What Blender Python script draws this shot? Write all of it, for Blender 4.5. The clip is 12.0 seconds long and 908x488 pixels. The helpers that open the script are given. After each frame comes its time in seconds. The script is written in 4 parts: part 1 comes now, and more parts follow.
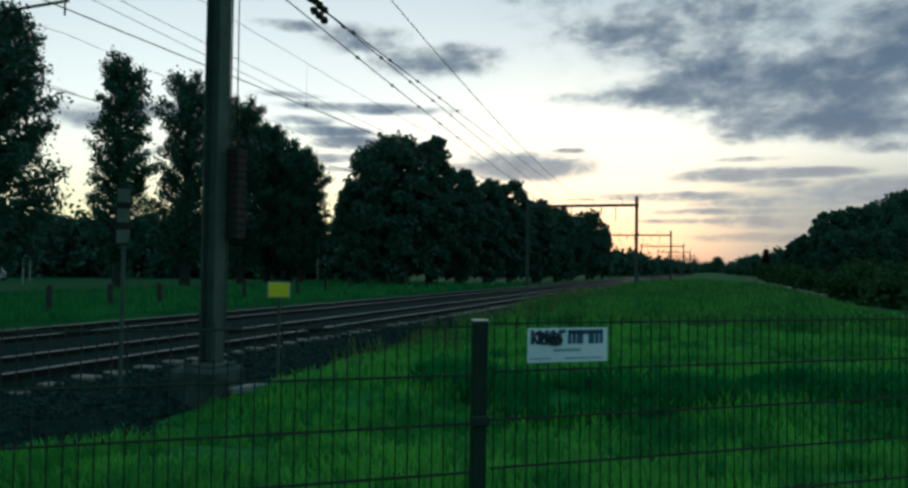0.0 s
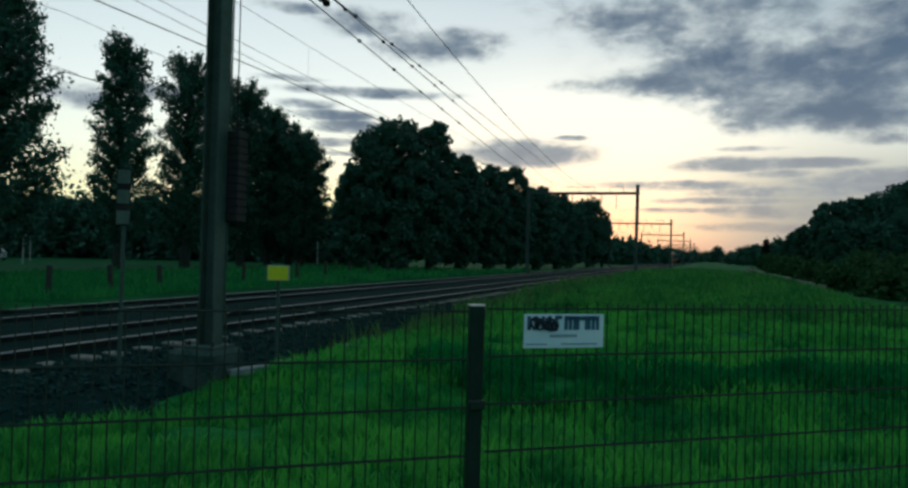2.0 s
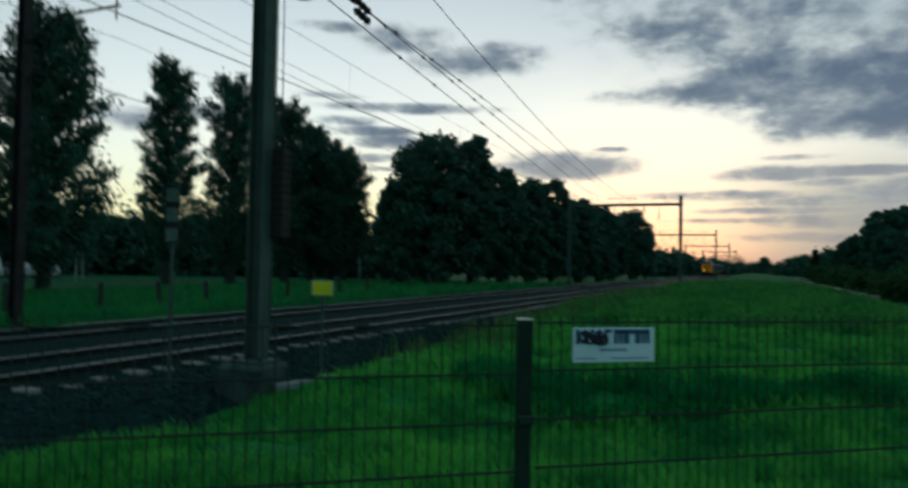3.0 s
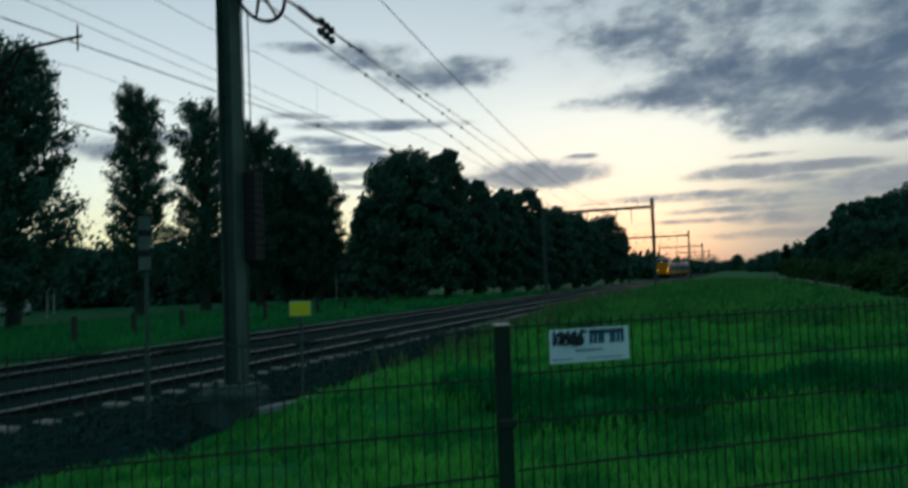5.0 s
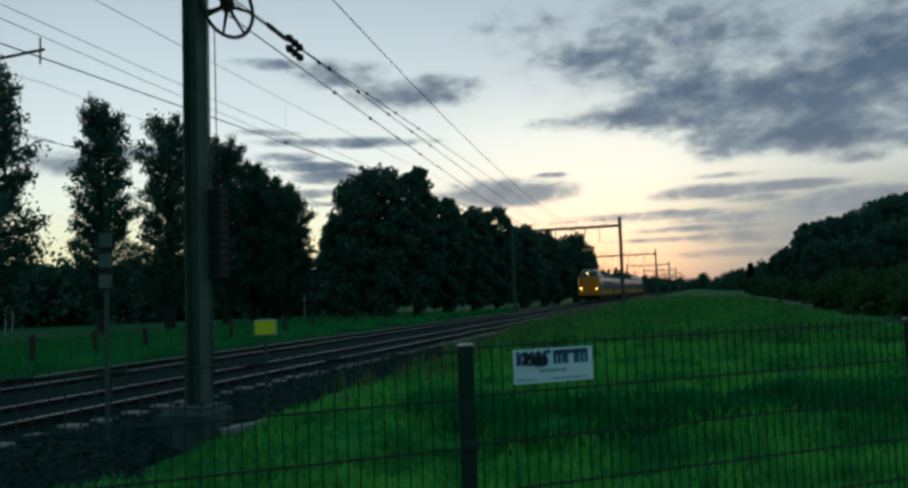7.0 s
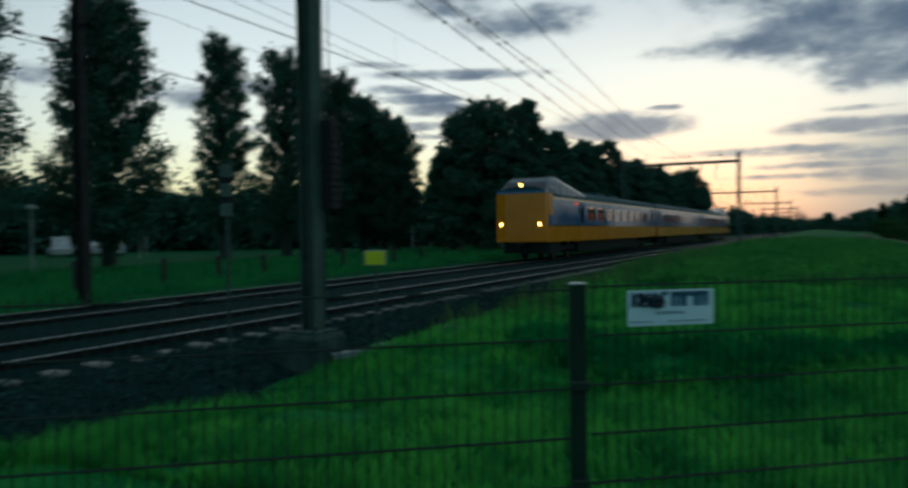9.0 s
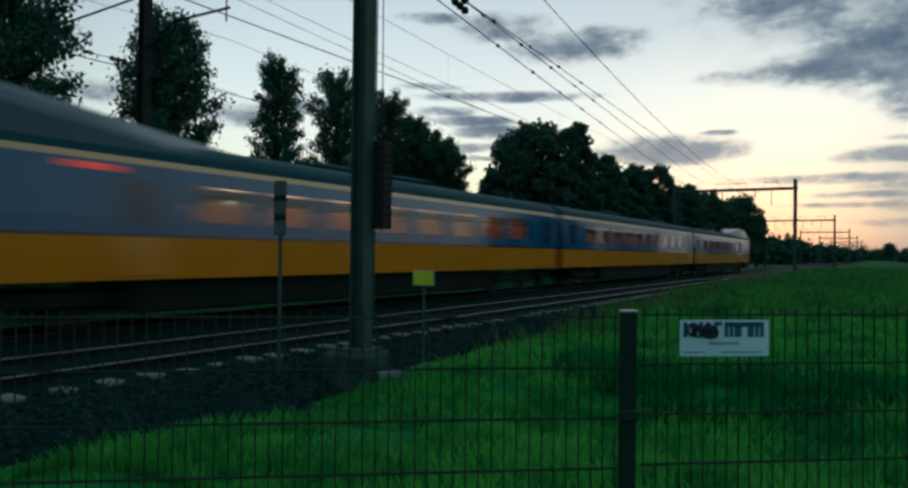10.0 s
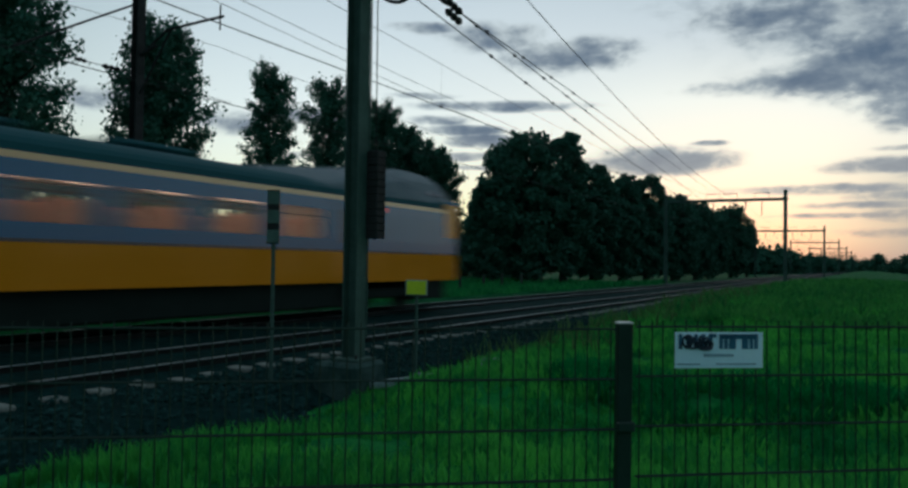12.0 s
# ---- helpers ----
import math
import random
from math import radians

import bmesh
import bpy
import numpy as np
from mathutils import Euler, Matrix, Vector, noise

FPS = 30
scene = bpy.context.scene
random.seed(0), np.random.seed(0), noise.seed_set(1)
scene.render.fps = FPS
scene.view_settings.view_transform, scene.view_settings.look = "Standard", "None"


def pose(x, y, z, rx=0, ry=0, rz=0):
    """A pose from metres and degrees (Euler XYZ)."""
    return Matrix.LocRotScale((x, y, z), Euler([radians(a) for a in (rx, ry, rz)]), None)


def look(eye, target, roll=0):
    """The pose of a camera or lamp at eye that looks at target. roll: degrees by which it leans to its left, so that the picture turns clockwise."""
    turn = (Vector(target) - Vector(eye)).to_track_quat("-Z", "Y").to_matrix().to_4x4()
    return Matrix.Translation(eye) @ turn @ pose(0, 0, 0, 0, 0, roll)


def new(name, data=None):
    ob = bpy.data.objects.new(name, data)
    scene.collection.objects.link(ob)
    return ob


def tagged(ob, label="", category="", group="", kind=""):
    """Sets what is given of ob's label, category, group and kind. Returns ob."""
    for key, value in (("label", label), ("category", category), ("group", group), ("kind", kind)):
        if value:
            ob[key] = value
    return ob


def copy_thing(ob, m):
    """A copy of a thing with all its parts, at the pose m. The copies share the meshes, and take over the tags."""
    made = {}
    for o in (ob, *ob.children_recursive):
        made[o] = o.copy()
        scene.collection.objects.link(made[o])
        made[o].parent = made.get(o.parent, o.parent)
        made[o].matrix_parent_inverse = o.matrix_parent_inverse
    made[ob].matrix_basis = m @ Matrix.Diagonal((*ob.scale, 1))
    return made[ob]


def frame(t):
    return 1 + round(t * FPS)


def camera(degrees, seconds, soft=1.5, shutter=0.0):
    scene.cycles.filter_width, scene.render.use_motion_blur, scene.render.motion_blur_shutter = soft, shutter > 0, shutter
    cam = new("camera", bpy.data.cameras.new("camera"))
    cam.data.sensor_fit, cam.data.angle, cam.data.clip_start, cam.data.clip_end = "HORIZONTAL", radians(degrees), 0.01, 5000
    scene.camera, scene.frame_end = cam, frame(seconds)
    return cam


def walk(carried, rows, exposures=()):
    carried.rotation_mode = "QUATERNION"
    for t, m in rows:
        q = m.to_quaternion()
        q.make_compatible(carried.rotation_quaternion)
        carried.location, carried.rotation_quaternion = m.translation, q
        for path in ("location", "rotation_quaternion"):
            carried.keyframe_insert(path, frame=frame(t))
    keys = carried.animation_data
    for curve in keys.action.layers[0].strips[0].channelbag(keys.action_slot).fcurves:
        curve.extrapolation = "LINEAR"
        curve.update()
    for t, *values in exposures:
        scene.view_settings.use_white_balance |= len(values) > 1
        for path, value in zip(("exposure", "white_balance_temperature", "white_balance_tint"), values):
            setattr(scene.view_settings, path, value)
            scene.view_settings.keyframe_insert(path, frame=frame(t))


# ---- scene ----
cam = camera(62.6, 12.0, soft=2.7, shutter=0.9)


def hand_pose(yaw, pitch, roll, x, y, z):
    """Camera pose: heading to the left of the track's line, upward tilt, lean to the left."""
    return pose(x, y, z, 90 + pitch, 0, yaw) @ pose(0, 0, 0, 0, 0, roll)


PATH = [
    (0.0, 19.027, 1.784, 0.796, -0.008, 0.012, 1.471),
    (0.5, 18.643, 1.357, 1.321, -0.007, 0.020, 1.467),
    (1.0, 18.532, 1.448, 1.714, -0.005, 0.003, 1.471),
    (1.5, 18.843, 1.336, 1.510, -0.002, 0.010, 1.469),
    (2.0, 19.018, 0.700, 1.574, 0.003, 0.008, 1.467),
    (2.5, 19.930, 1.150, 1.162, -0.006, 0.001, 1.470),
    (3.0, 22.161, 1.683, 1.012, -0.025, 0.011, 1.467),
    (3.2, 22.441, 3.040, -0.707, -0.023, 0.016, 1.463),
    (4.8, 21.013, 1.876, -1.810, 0.001, -0.016, 1.439),
    (5.0, 20.291, 2.723, -2.168, 0.005, -0.039, 1.449),
    (5.5, 18.514, 4.211, -1.743, 0.003, -0.021, 1.463),
    (6.0, 16.763, 4.632, -1.354, 0.017, -0.036, 1.460),
    (6.5, 17.407, 4.536, -0.596, 0.025, -0.024, 1.461),
    (7.0, 17.915, 3.998, -2.110, 0.021, -0.005, 1.456),
    (7.2, 18.262, 3.327, -2.475, 0.026, -0.065, 1.454),
    (8.8, 23.701, 0.188, -1.297, -0.004, 0.014, 1.460),
    (9.0, 26.192, -0.883, -0.807, -0.034, 0.079, 1.464),
    (9.5, 29.889, 0.739, 0.628, -0.044, 0.069, 1.469),
    (10.0, 29.820, 0.747, 0.627, -0.039, 0.052, 1.473),
    (10.5, 29.785, 0.582, 0.669, -0.043, 0.043, 1.476),
    (11.0, 29.088, 0.681, 0.683, -0.040, 0.026, 1.476),
    (11.5, 28.574, 1.549, 0.411, -0.035, 0.016, 1.483),
    (12.0, 29.194, 1.438, 0.838, -0.050, 0.028, 1.484),
]
EXPOSURES = [(0.0, 0.08, 6150, -3), (2.5, -0.08, 6150, -3), (5.0, -0.18, 6000, -3), (7.0, -0.2, 6000, -3), (9.5, -0.16, 6000, -3), (12.0, -0.18, 5950, -3)]
walk(cam, [(r[0], hand_pose(*r[1:])) for r in PATH], exposures=EXPOSURES)

# ---------------------------------------------------------------- world and sun
world = bpy.data.worlds.new("dusk_sky")
scene.world = world
world.use_nodes = True
wt = world.node_tree
wt.nodes.clear()


class Net:
    """Short hand for wiring shader nodes."""

    def __init__(self, tree):
        self.tree = tree

    def node(self, kind, **props):
        n = self.tree.nodes.new(kind)
        for key, value in props.items():
            setattr(n, key, value)
        return n

    def link(self, a, b):
        self.tree.links.new(a, b)

    def feed(self, socket, value):
        if isinstance(value, bpy.types.NodeSocket):
            self.link(value, socket)
        else:
            socket.default_value = value

    def math(self, op, a, b=0.0, c=0.0, clamp=False):
        n = self.node("ShaderNodeMath", operation=op, use_clamp=clamp)
        self.feed(n.inputs[0], a), self.feed(n.inputs[1], b), self.feed(n.inputs[2], c)
        return n.outputs[0]

    def mix(self, f, a, b, blend="MIX"):
        n = self.node("ShaderNodeMix", data_type="RGBA", blend_type=blend)
        self.feed(n.inputs[0], f), self.feed(n.inputs[6], a), self.feed(n.inputs[7], b)
        return n.outputs[2]

    def noise(self, vec, scale, detail=4.0, rough=0.55, distort=0.0):
        n = self.node("ShaderNodeTexNoise")
        if vec is not None:
            self.link(vec, n.inputs["Vector"])
        n.inputs["Scale"].default_value, n.inputs["Detail"].default_value = scale, detail
        n.inputs["Roughness"].default_value, n.inputs["Distortion"].default_value = rough, distort
        return n.outputs["Fac"]

    def span(self, x, a, b, c=0.0, d=1.0):
        n = self.node("ShaderNodeMapRange", interpolation_type="SMOOTHSTEP")
        self.feed(n.inputs[0], x)
        for i, v in enumerate((a, b, c, d)):
            n.inputs[i + 1].default_value = v
        return n.outputs[0]

    def ramp(self, x, stops):
        n = self.node("ShaderNodeValToRGB")
        el = n.color_ramp.elements
        while len(el) < len(stops):
            el.new(0.5)
        for e, (p, c) in zip(el, stops):
            e.position, e.color = p, (*c, 1)
        self.feed(n.inputs[0], x)
        return n.outputs[0]


def build_sky():
    """A clear sky after sunset under broken cloud; azimuth is counted from the track's line."""
    w = Net(wt)
    co = w.node("ShaderNodeTexCoord").outputs["Generated"]
    sep = w.node("ShaderNodeSeparateXYZ")
    w.link(co, sep.inputs[0])
    x, y, z = sep.outputs
    az = w.math("DEGREES", w.math("ARCTAN2", x, y))
    el = w.math("DEGREES", w.math("ARCSINE", z))
    sky = w.node("ShaderNodeTexSky", sky_type="NISHITA", sun_disc=False, sun_elevation=radians(1.0),
                 sun_rotation=radians(-8.0), air_density=1.0, dust_density=2.0)
    # brightness by height, warmer towards the sunset
    e01 = w.math("DIVIDE", el, 60.0, clamp=True)
    bright = w.ramp(e01, [(0.0, (0.60, 0.35, 0.27)), (0.03, (0.73, 0.62, 0.49)), (0.075, (0.80, 0.79, 0.69)),
                          (0.13, (0.90, 0.90, 0.84)), (0.20, (0.86, 0.90, 0.90)), (0.28, (0.62, 0.68, 0.76)), (0.38, (0.48, 0.55, 0.64)),
                          (1.0, (0.50, 0.60, 0.70))])
    left = w.ramp(e01, [(0.0, (1.0, 0.80, 0.34)), (0.06, (1.0, 0.92, 0.60)), (0.12, (1.0, 0.97, 0.84)),
                        (0.18, (0.90, 0.90, 0.90)), (0.28, (0.71, 0.74, 0.80)), (0.38, (0.54, 0.59, 0.67)), (1.0, (0.50, 0.60, 0.70))])
    base = w.mix(w.span(az, -10.0, -28.0), bright, left)
    away = w.span(y, 0.74, 0.1)
    base = w.mix(away, base, (0.14, 0.235, 0.25, 1))
    base = w.mix(w.math("MULTIPLY", w.span(az, -4.0, 14.0), w.span(az, 34.0, 18.0)), base, w.mix(0.40, base, (0.40, 0.43, 0.49, 1)))
    air = w.mix(1.0, base, w.mix(1.0, sky.outputs[0], (0.05, 0.05, 0.05, 1), "MULTIPLY"), "ADD")
    # cloud cover on a flat ceiling, so that it draws together towards the horizon
    zz = w.math("MAXIMUM", w.math("ADD", z, 0.06), 0.02)
    flat = w.node("ShaderNodeCombineXYZ")
    w.link(w.math("DIVIDE", x, zz), flat.inputs[0])
    w.link(w.math("DIVIDE", y, zz), flat.inputs[1])
    n_small = w.noise(flat.outputs[0], 3.6, 6.0, 0.62, 0.4)
    dirn = w.node("ShaderNodeCombineXYZ")
    w.link(w.math("MULTIPLY", az, 0.1), dirn.inputs[0])
    w.link(w.math("MULTIPLY", el, 0.19), dirn.inputs[1])
    n_dir = w.noise(dirn.outputs[0], 1.7, 6.0, 0.56, 0.3)
    n_puff = w.noise(dirn.outputs[0], 4.6, 6.0, 0.58, 0.25)
    # clouds: azimuth, height, half width, half height, weight (degrees)
    heap = [(6.7, 13.1, 9.5, 2.31, 1.0), (12.6, 13.9, 5.8, 2.82, 1.0), (-0.3, 17.4, 3.5, 2.51, 0.84), (-6.7, 17.0, 5.7, 1.42, 0.66), (3.1, 10.3, 3.0, 1.24, 0.74), (9.6, 10.4, 5.1, 1.34, 0.95), (-6.9, 12.7, 5.0, 0.6, 0.62), (-0.4, 13.5, 5.4, 1.25, 0.85), (16.7, 9.9, 3.8, 2.02, 0.9), (10.5, 8.3, 1.5, 0.39, 0.66), (5.9, 18.9, 12.7, 1.92, 0.36), (-11.1, 20.1, 7.2, 2.05, 0.3), (13.2, 16.8, 4.8, 1.47, 0.45)]
    streaks = [(1.9, 6.9, 4.8, 0.59, 0.86), (6.4, 6.9, 3.9, 0.4, 0.84), (4.4, 6.2, 2.9, 0.36, 0.64), (11.4, 5.5, 7.1, 0.93, 0.76), (-13.7, 7.7, 5.1, 1.14, 0.86), (-10.4, 8.9, 1.6, 0.24, 0.64), (-2.5, 5.4, 7.2, 0.42, 0.66), (4.8, 4.9, 6.3, 0.54, 0.64), (3.6, 4.3, 8.4, 0.31, 0.64), (-0.1, 3.6, 7.5, 0.23, 0.56), (7.0, 3.6, 8.0, 0.62, 0.64), (4.2, 2.4, 6.7, 0.4, 0.56), (2.6, 8.0, 2.6, 0.23, 0.54), (14.4, 9.0, 1.7, 0.32, 0.74)]
    wisps = [(-20.7, 15.6, 5.5, 1.43, 0.76), (-26.1, 16.9, 4.5, 1.13, 0.72), (-31.3, 17.5, 3.8, 0.46, 0.66), (-25.7, 11.9, 6.8, 0.44, 0.75), (-31.7, 12.6, 2.8, 0.28, 0.6), (-29.0, 10.1, 3.4, 0.48, 0.76), (-27.5, 9.3, 2.9, 0.58, 0.76), (-30.5, 10.8, 2.8, 0.43, 0.7), (-28.3, 8.1, 3.4, 0.39, 0.72), (-26.6, 7.3, 2.9, 0.25, 0.65), (-46.3, 10.2, 3.5, 1.12, 0.65), (-40.5, 10.8, 3.8, 0.63, 0.7), (-53.3, 11.0, 5.3, 0.87, 0.7), (-41.2, 7.9, 2.5, 0.36, 0.55)]
    def spot(a, e, wa, we, soft):
        u = w.math("DIVIDE", w.math("SUBTRACT", az, a), wa)
        v = w.math("DIVIDE", w.math("SUBTRACT", el, e), we)
        r2 = w.math("ADD", w.math("MULTIPLY", u, u), w.math("MULTIPLY", v, v))
        return w.math("EXPONENT", w.math("MULTIPLY", w.math("POWER", r2, soft), -0.75))

    clear = None
    for a, e, wa, we, k in heap:
        left_open = w.math("SUBTRACT", 1.0, w.math("MULTIPLY", spot(a, e, wa, we, 1.25), min(k, 0.97)))
        clear = left_open if clear is None else w.math("MULTIPLY", clear, left_open)
    cover = w.math("SUBTRACT", 1.0, clear)
    for a, e, wa, we, k in streaks + wisps:
        cover = w.math("MAXIMUM", cover, w.math("MULTIPLY", spot(a, e, wa, we, 1.7), k))
    grain = w.math("MULTIPLY", w.math("ADD", w.math("MULTIPLY", n_dir, 0.5), w.math("MULTIPLY", n_puff, 0.5)), 1.0)
    high = w.math("MULTIPLY", w.span(el, 20.0, 34.0), 0.55)
    cover = w.math("MAXIMUM", cover, high)
    torn = w.math("MULTIPLY", w.math("SUBTRACT", grain, 0.5), 1.95)
    dens = w.math("ADD", cover, w.math("MULTIPLY", torn, w.span(cover, 0.0, 0.35)))
    dens = w.math("ADD", dens, w.math("MULTIPLY", w.math("SUBTRACT", n_small, 0.5), 0.2))
    body = w.span(w.math("ADD", dens, w.math("MULTIPLY", w.math("SUBTRACT", n_dir, 0.5), 1.1)), 0.15, 1.2)
    shade = w.ramp(body, [(0.0, (0.54, 0.55, 0.57)), (0.4, (0.33, 0.355, 0.41)), (1.0, (0.105, 0.145, 0.225))])
    warm = w.mix(w.span(el, 10.5, 6.5, 0.0, 0.72), shade, (0.40, 0.375, 0.40, 1))
    warm = w.mix(w.span(el, 5.5, 1.0), warm, (0.46, 0.36, 0.33, 1))
    amount = w.math("MULTIPLY", w.span(dens, 0.12, 0.78), 0.94)
    veil = w.math("MULTIPLY", w.math("MULTIPLY", w.math("MULTIPLY", w.span(az, -5.0, 7.0), w.span(az, 30.0, 16.0)), w.span(el, 9.5, 4.0)), 0.78)
    air = w.mix(veil, air, (0.37, 0.36, 0.34, 1))
    # thin grey sheet over the upper sky on the right
    sheet = w.math("MULTIPLY", w.math("MULTIPLY", w.span(az, -14.0, 0.0), w.span(el, 11.0, 17.0)), w.span(w.math("ADD", n_dir, w.math("MULTIPLY", n_puff, 0.5)), 0.55, 0.95, 0.2, 0.9))
    air = w.mix(sheet, air, (0.25, 0.31, 0.38, 1))
    final = w.mix(amount, air, warm)
    low = w.mix(w.span(el, -0.5, -2.0), final, (0.03, 0.045, 0.04, 1))
    bg = w.node("ShaderNodeBackground")
    w.link(low, bg.inputs[0])
    bg.inputs[1].default_value = 1.0
    w.link(bg.outputs[0], w.node("ShaderNodeOutputWorld").inputs[0])


build_sky()
sun_data = bpy.data.lights.new("sun", "SUN")
sun_data.energy, sun_data.angle, sun_data.color = 0.12, radians(14), (1.0, 0.72, 0.5)
sun = new("sun", sun_data)
sun.matrix_world = look((0, 0, 30), (8, -60, 26))


# ---------------------------------------------------------------- materials
def material(name, build):
    m = bpy.data.materials.new(name)
    m.use_nodes = True
    net = Net(m.node_tree)
    bsdf = m.node_tree.nodes["Principled BSDF"]
    build(net, bsdf)
    return m


def surface(name, c1, c2, scale=4.0, fine=40.0, rough=0.8, metal=0.0, bump=0.1, vary=0.0, spread=0.02, spec=0.5):
    """Two colours mixed at two scales, with fine relief; vary: change from piece to piece."""
    def build(n, b):
        co = n.node("ShaderNodeTexCoord").outputs["Object"]
        big, small = n.noise(co, scale, 5.0, 0.6), n.noise(co, fine, 3.0, 0.6)
        f = n.math("ADD", n.math("MULTIPLY", big, 0.7), n.math("MULTIPLY", small, 0.3))
        col = n.mix(n.span(f, 0.36, 0.64), (*c1, 1), (*c2, 1))
        if vary:
            r = n.node("ShaderNodeObjectInfo").outputs["Random"]
            col = n.mix(n.math("MULTIPLY", r, vary), col, (c2[0] * 0.4, c2[1] * 0.4, c2[2] * 0.4, 1))
        n.link(col, b.inputs["Base Color"])
        n.feed(b.inputs["Roughness"], n.span(big, 0.2, 0.8, max(rough - 0.1, 0.03), min(rough + 0.1, 1)))
        b.inputs["Metallic"].default_value = metal
        b.inputs["Specular IOR Level"].default_value = spec
        if bump:
            bp = n.node("ShaderNodeBump")
            bp.inputs["Strength"].default_value, bp.inputs["Distance"].default_value = bump, spread
            n.link(f, bp.inputs["Height"])
            n.link(bp.outputs[0], b.inputs["Normal"])
    return material(name, build)


def foliage(name, c1, c2, through_light=0.35, patch=0.7, speck=0.6):
    """Leaf clumps: colour varies from leaf to leaf and across the crown; some light passes through."""
    def build(n, b):
        r = n.node("ShaderNodeNewGeometry").outputs["Random Per Island"]
        co = n.node("ShaderNodeTexCoord").outputs["Object"]
        broad, close = n.noise(co, patch, 4.0, 0.6), n.noise(co, patch * 3.6, 3.0, 0.6)
        blot = n.span(n.math("ADD", n.math("MULTIPLY", broad, 0.55), n.math("MULTIPLY", close, 0.45)), 0.38, 0.62)
        f = n.math("ADD", n.math("MULTIPLY", r, speck), n.math("MULTIPLY", blot, 1 - speck))
        col = n.mix(f, (*c1, 1), (*c2, 1))
        n.link(col, b.inputs["Base Color"])
        b.inputs["Roughness"].default_value = 0.75
        b.inputs["Specular IOR Level"].default_value = 0.12
        tr = n.node("ShaderNodeBsdfTranslucent")
        n.link(col, tr.inputs[0])
        mx = n.node("ShaderNodeMixShader")
        mx.inputs[0].default_value = through_light
        n.link(b.outputs[0], mx.inputs[1]), n.link(tr.outputs[0], mx.inputs[2])
        out = [k for k in n.tree.nodes if k.type == "OUTPUT_MATERIAL"][0]
        n.link(mx.outputs[0], out.inputs[0])
    return material(name, build)


def grass_ground():
    def build(n, b):
        co = n.node("ShaderNodeTexCoord").outputs["Object"]
        big, mid, fine = n.noise(co, 0.35, 4.0, 0.6), n.noise(co, 1.9, 5.0, 0.65), n.noise(co, 22.0, 4.0, 0.7)
        f = n.math("ADD", n.math("MULTIPLY", big, 0.5), n.math("ADD", n.math("MULTIPLY", mid, 0.35), n.math("MULTIPLY", fine, 0.25)))
        col = n.ramp(f, [(0.36, (0.004, 0.07, 0.022)), (0.52, (0.012, 0.16, 0.036)), (0.70, (0.04, 0.29, 0.05))])
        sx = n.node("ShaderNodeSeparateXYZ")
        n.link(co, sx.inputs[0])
        # darker, duller green on the meadow side of the tracks
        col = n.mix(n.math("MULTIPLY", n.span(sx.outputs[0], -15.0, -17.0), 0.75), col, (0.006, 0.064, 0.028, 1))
        # farther off, the shade among blades is painted in as darker green
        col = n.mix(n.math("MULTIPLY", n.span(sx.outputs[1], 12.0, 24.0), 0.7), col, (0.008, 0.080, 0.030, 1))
        n.link(col, b.inputs["Base Color"])
        b.inputs["Roughness"].default_value = 0.95
        b.inputs["Specular IOR Level"].default_value = 0.08
        bp = n.node("ShaderNodeBump")
        bp.inputs["Strength"].default_value, bp.inputs["Distance"].default_value = 0.8, 0.08
        n.link(n.math("ADD", mid, fine), bp.inputs["Height"])
        n.link(bp.outputs[0], b.inputs["Normal"])
    return material("grass_ground", build)


def glow(name, colour, strength):
    def build(n, b):
        b.inputs["Base Color"].default_value = (*colour, 1)
        b.inputs["Emission Color"].default_value = (*colour, 1)
        b.inputs["Emission Strength"].default_value = strength
    return material(name, build)


def clear_glass(name, tint, rough=0.02):
    def build(n, b):
        b.inputs["Base Color"].default_value = (*tint, 1)
        b.inputs["Roughness"].default_value = rough
        b.inputs["Transmission Weight"].default_value = 1.0
        b.inputs["IOR"].default_value = 1.34
    return material(name, build)


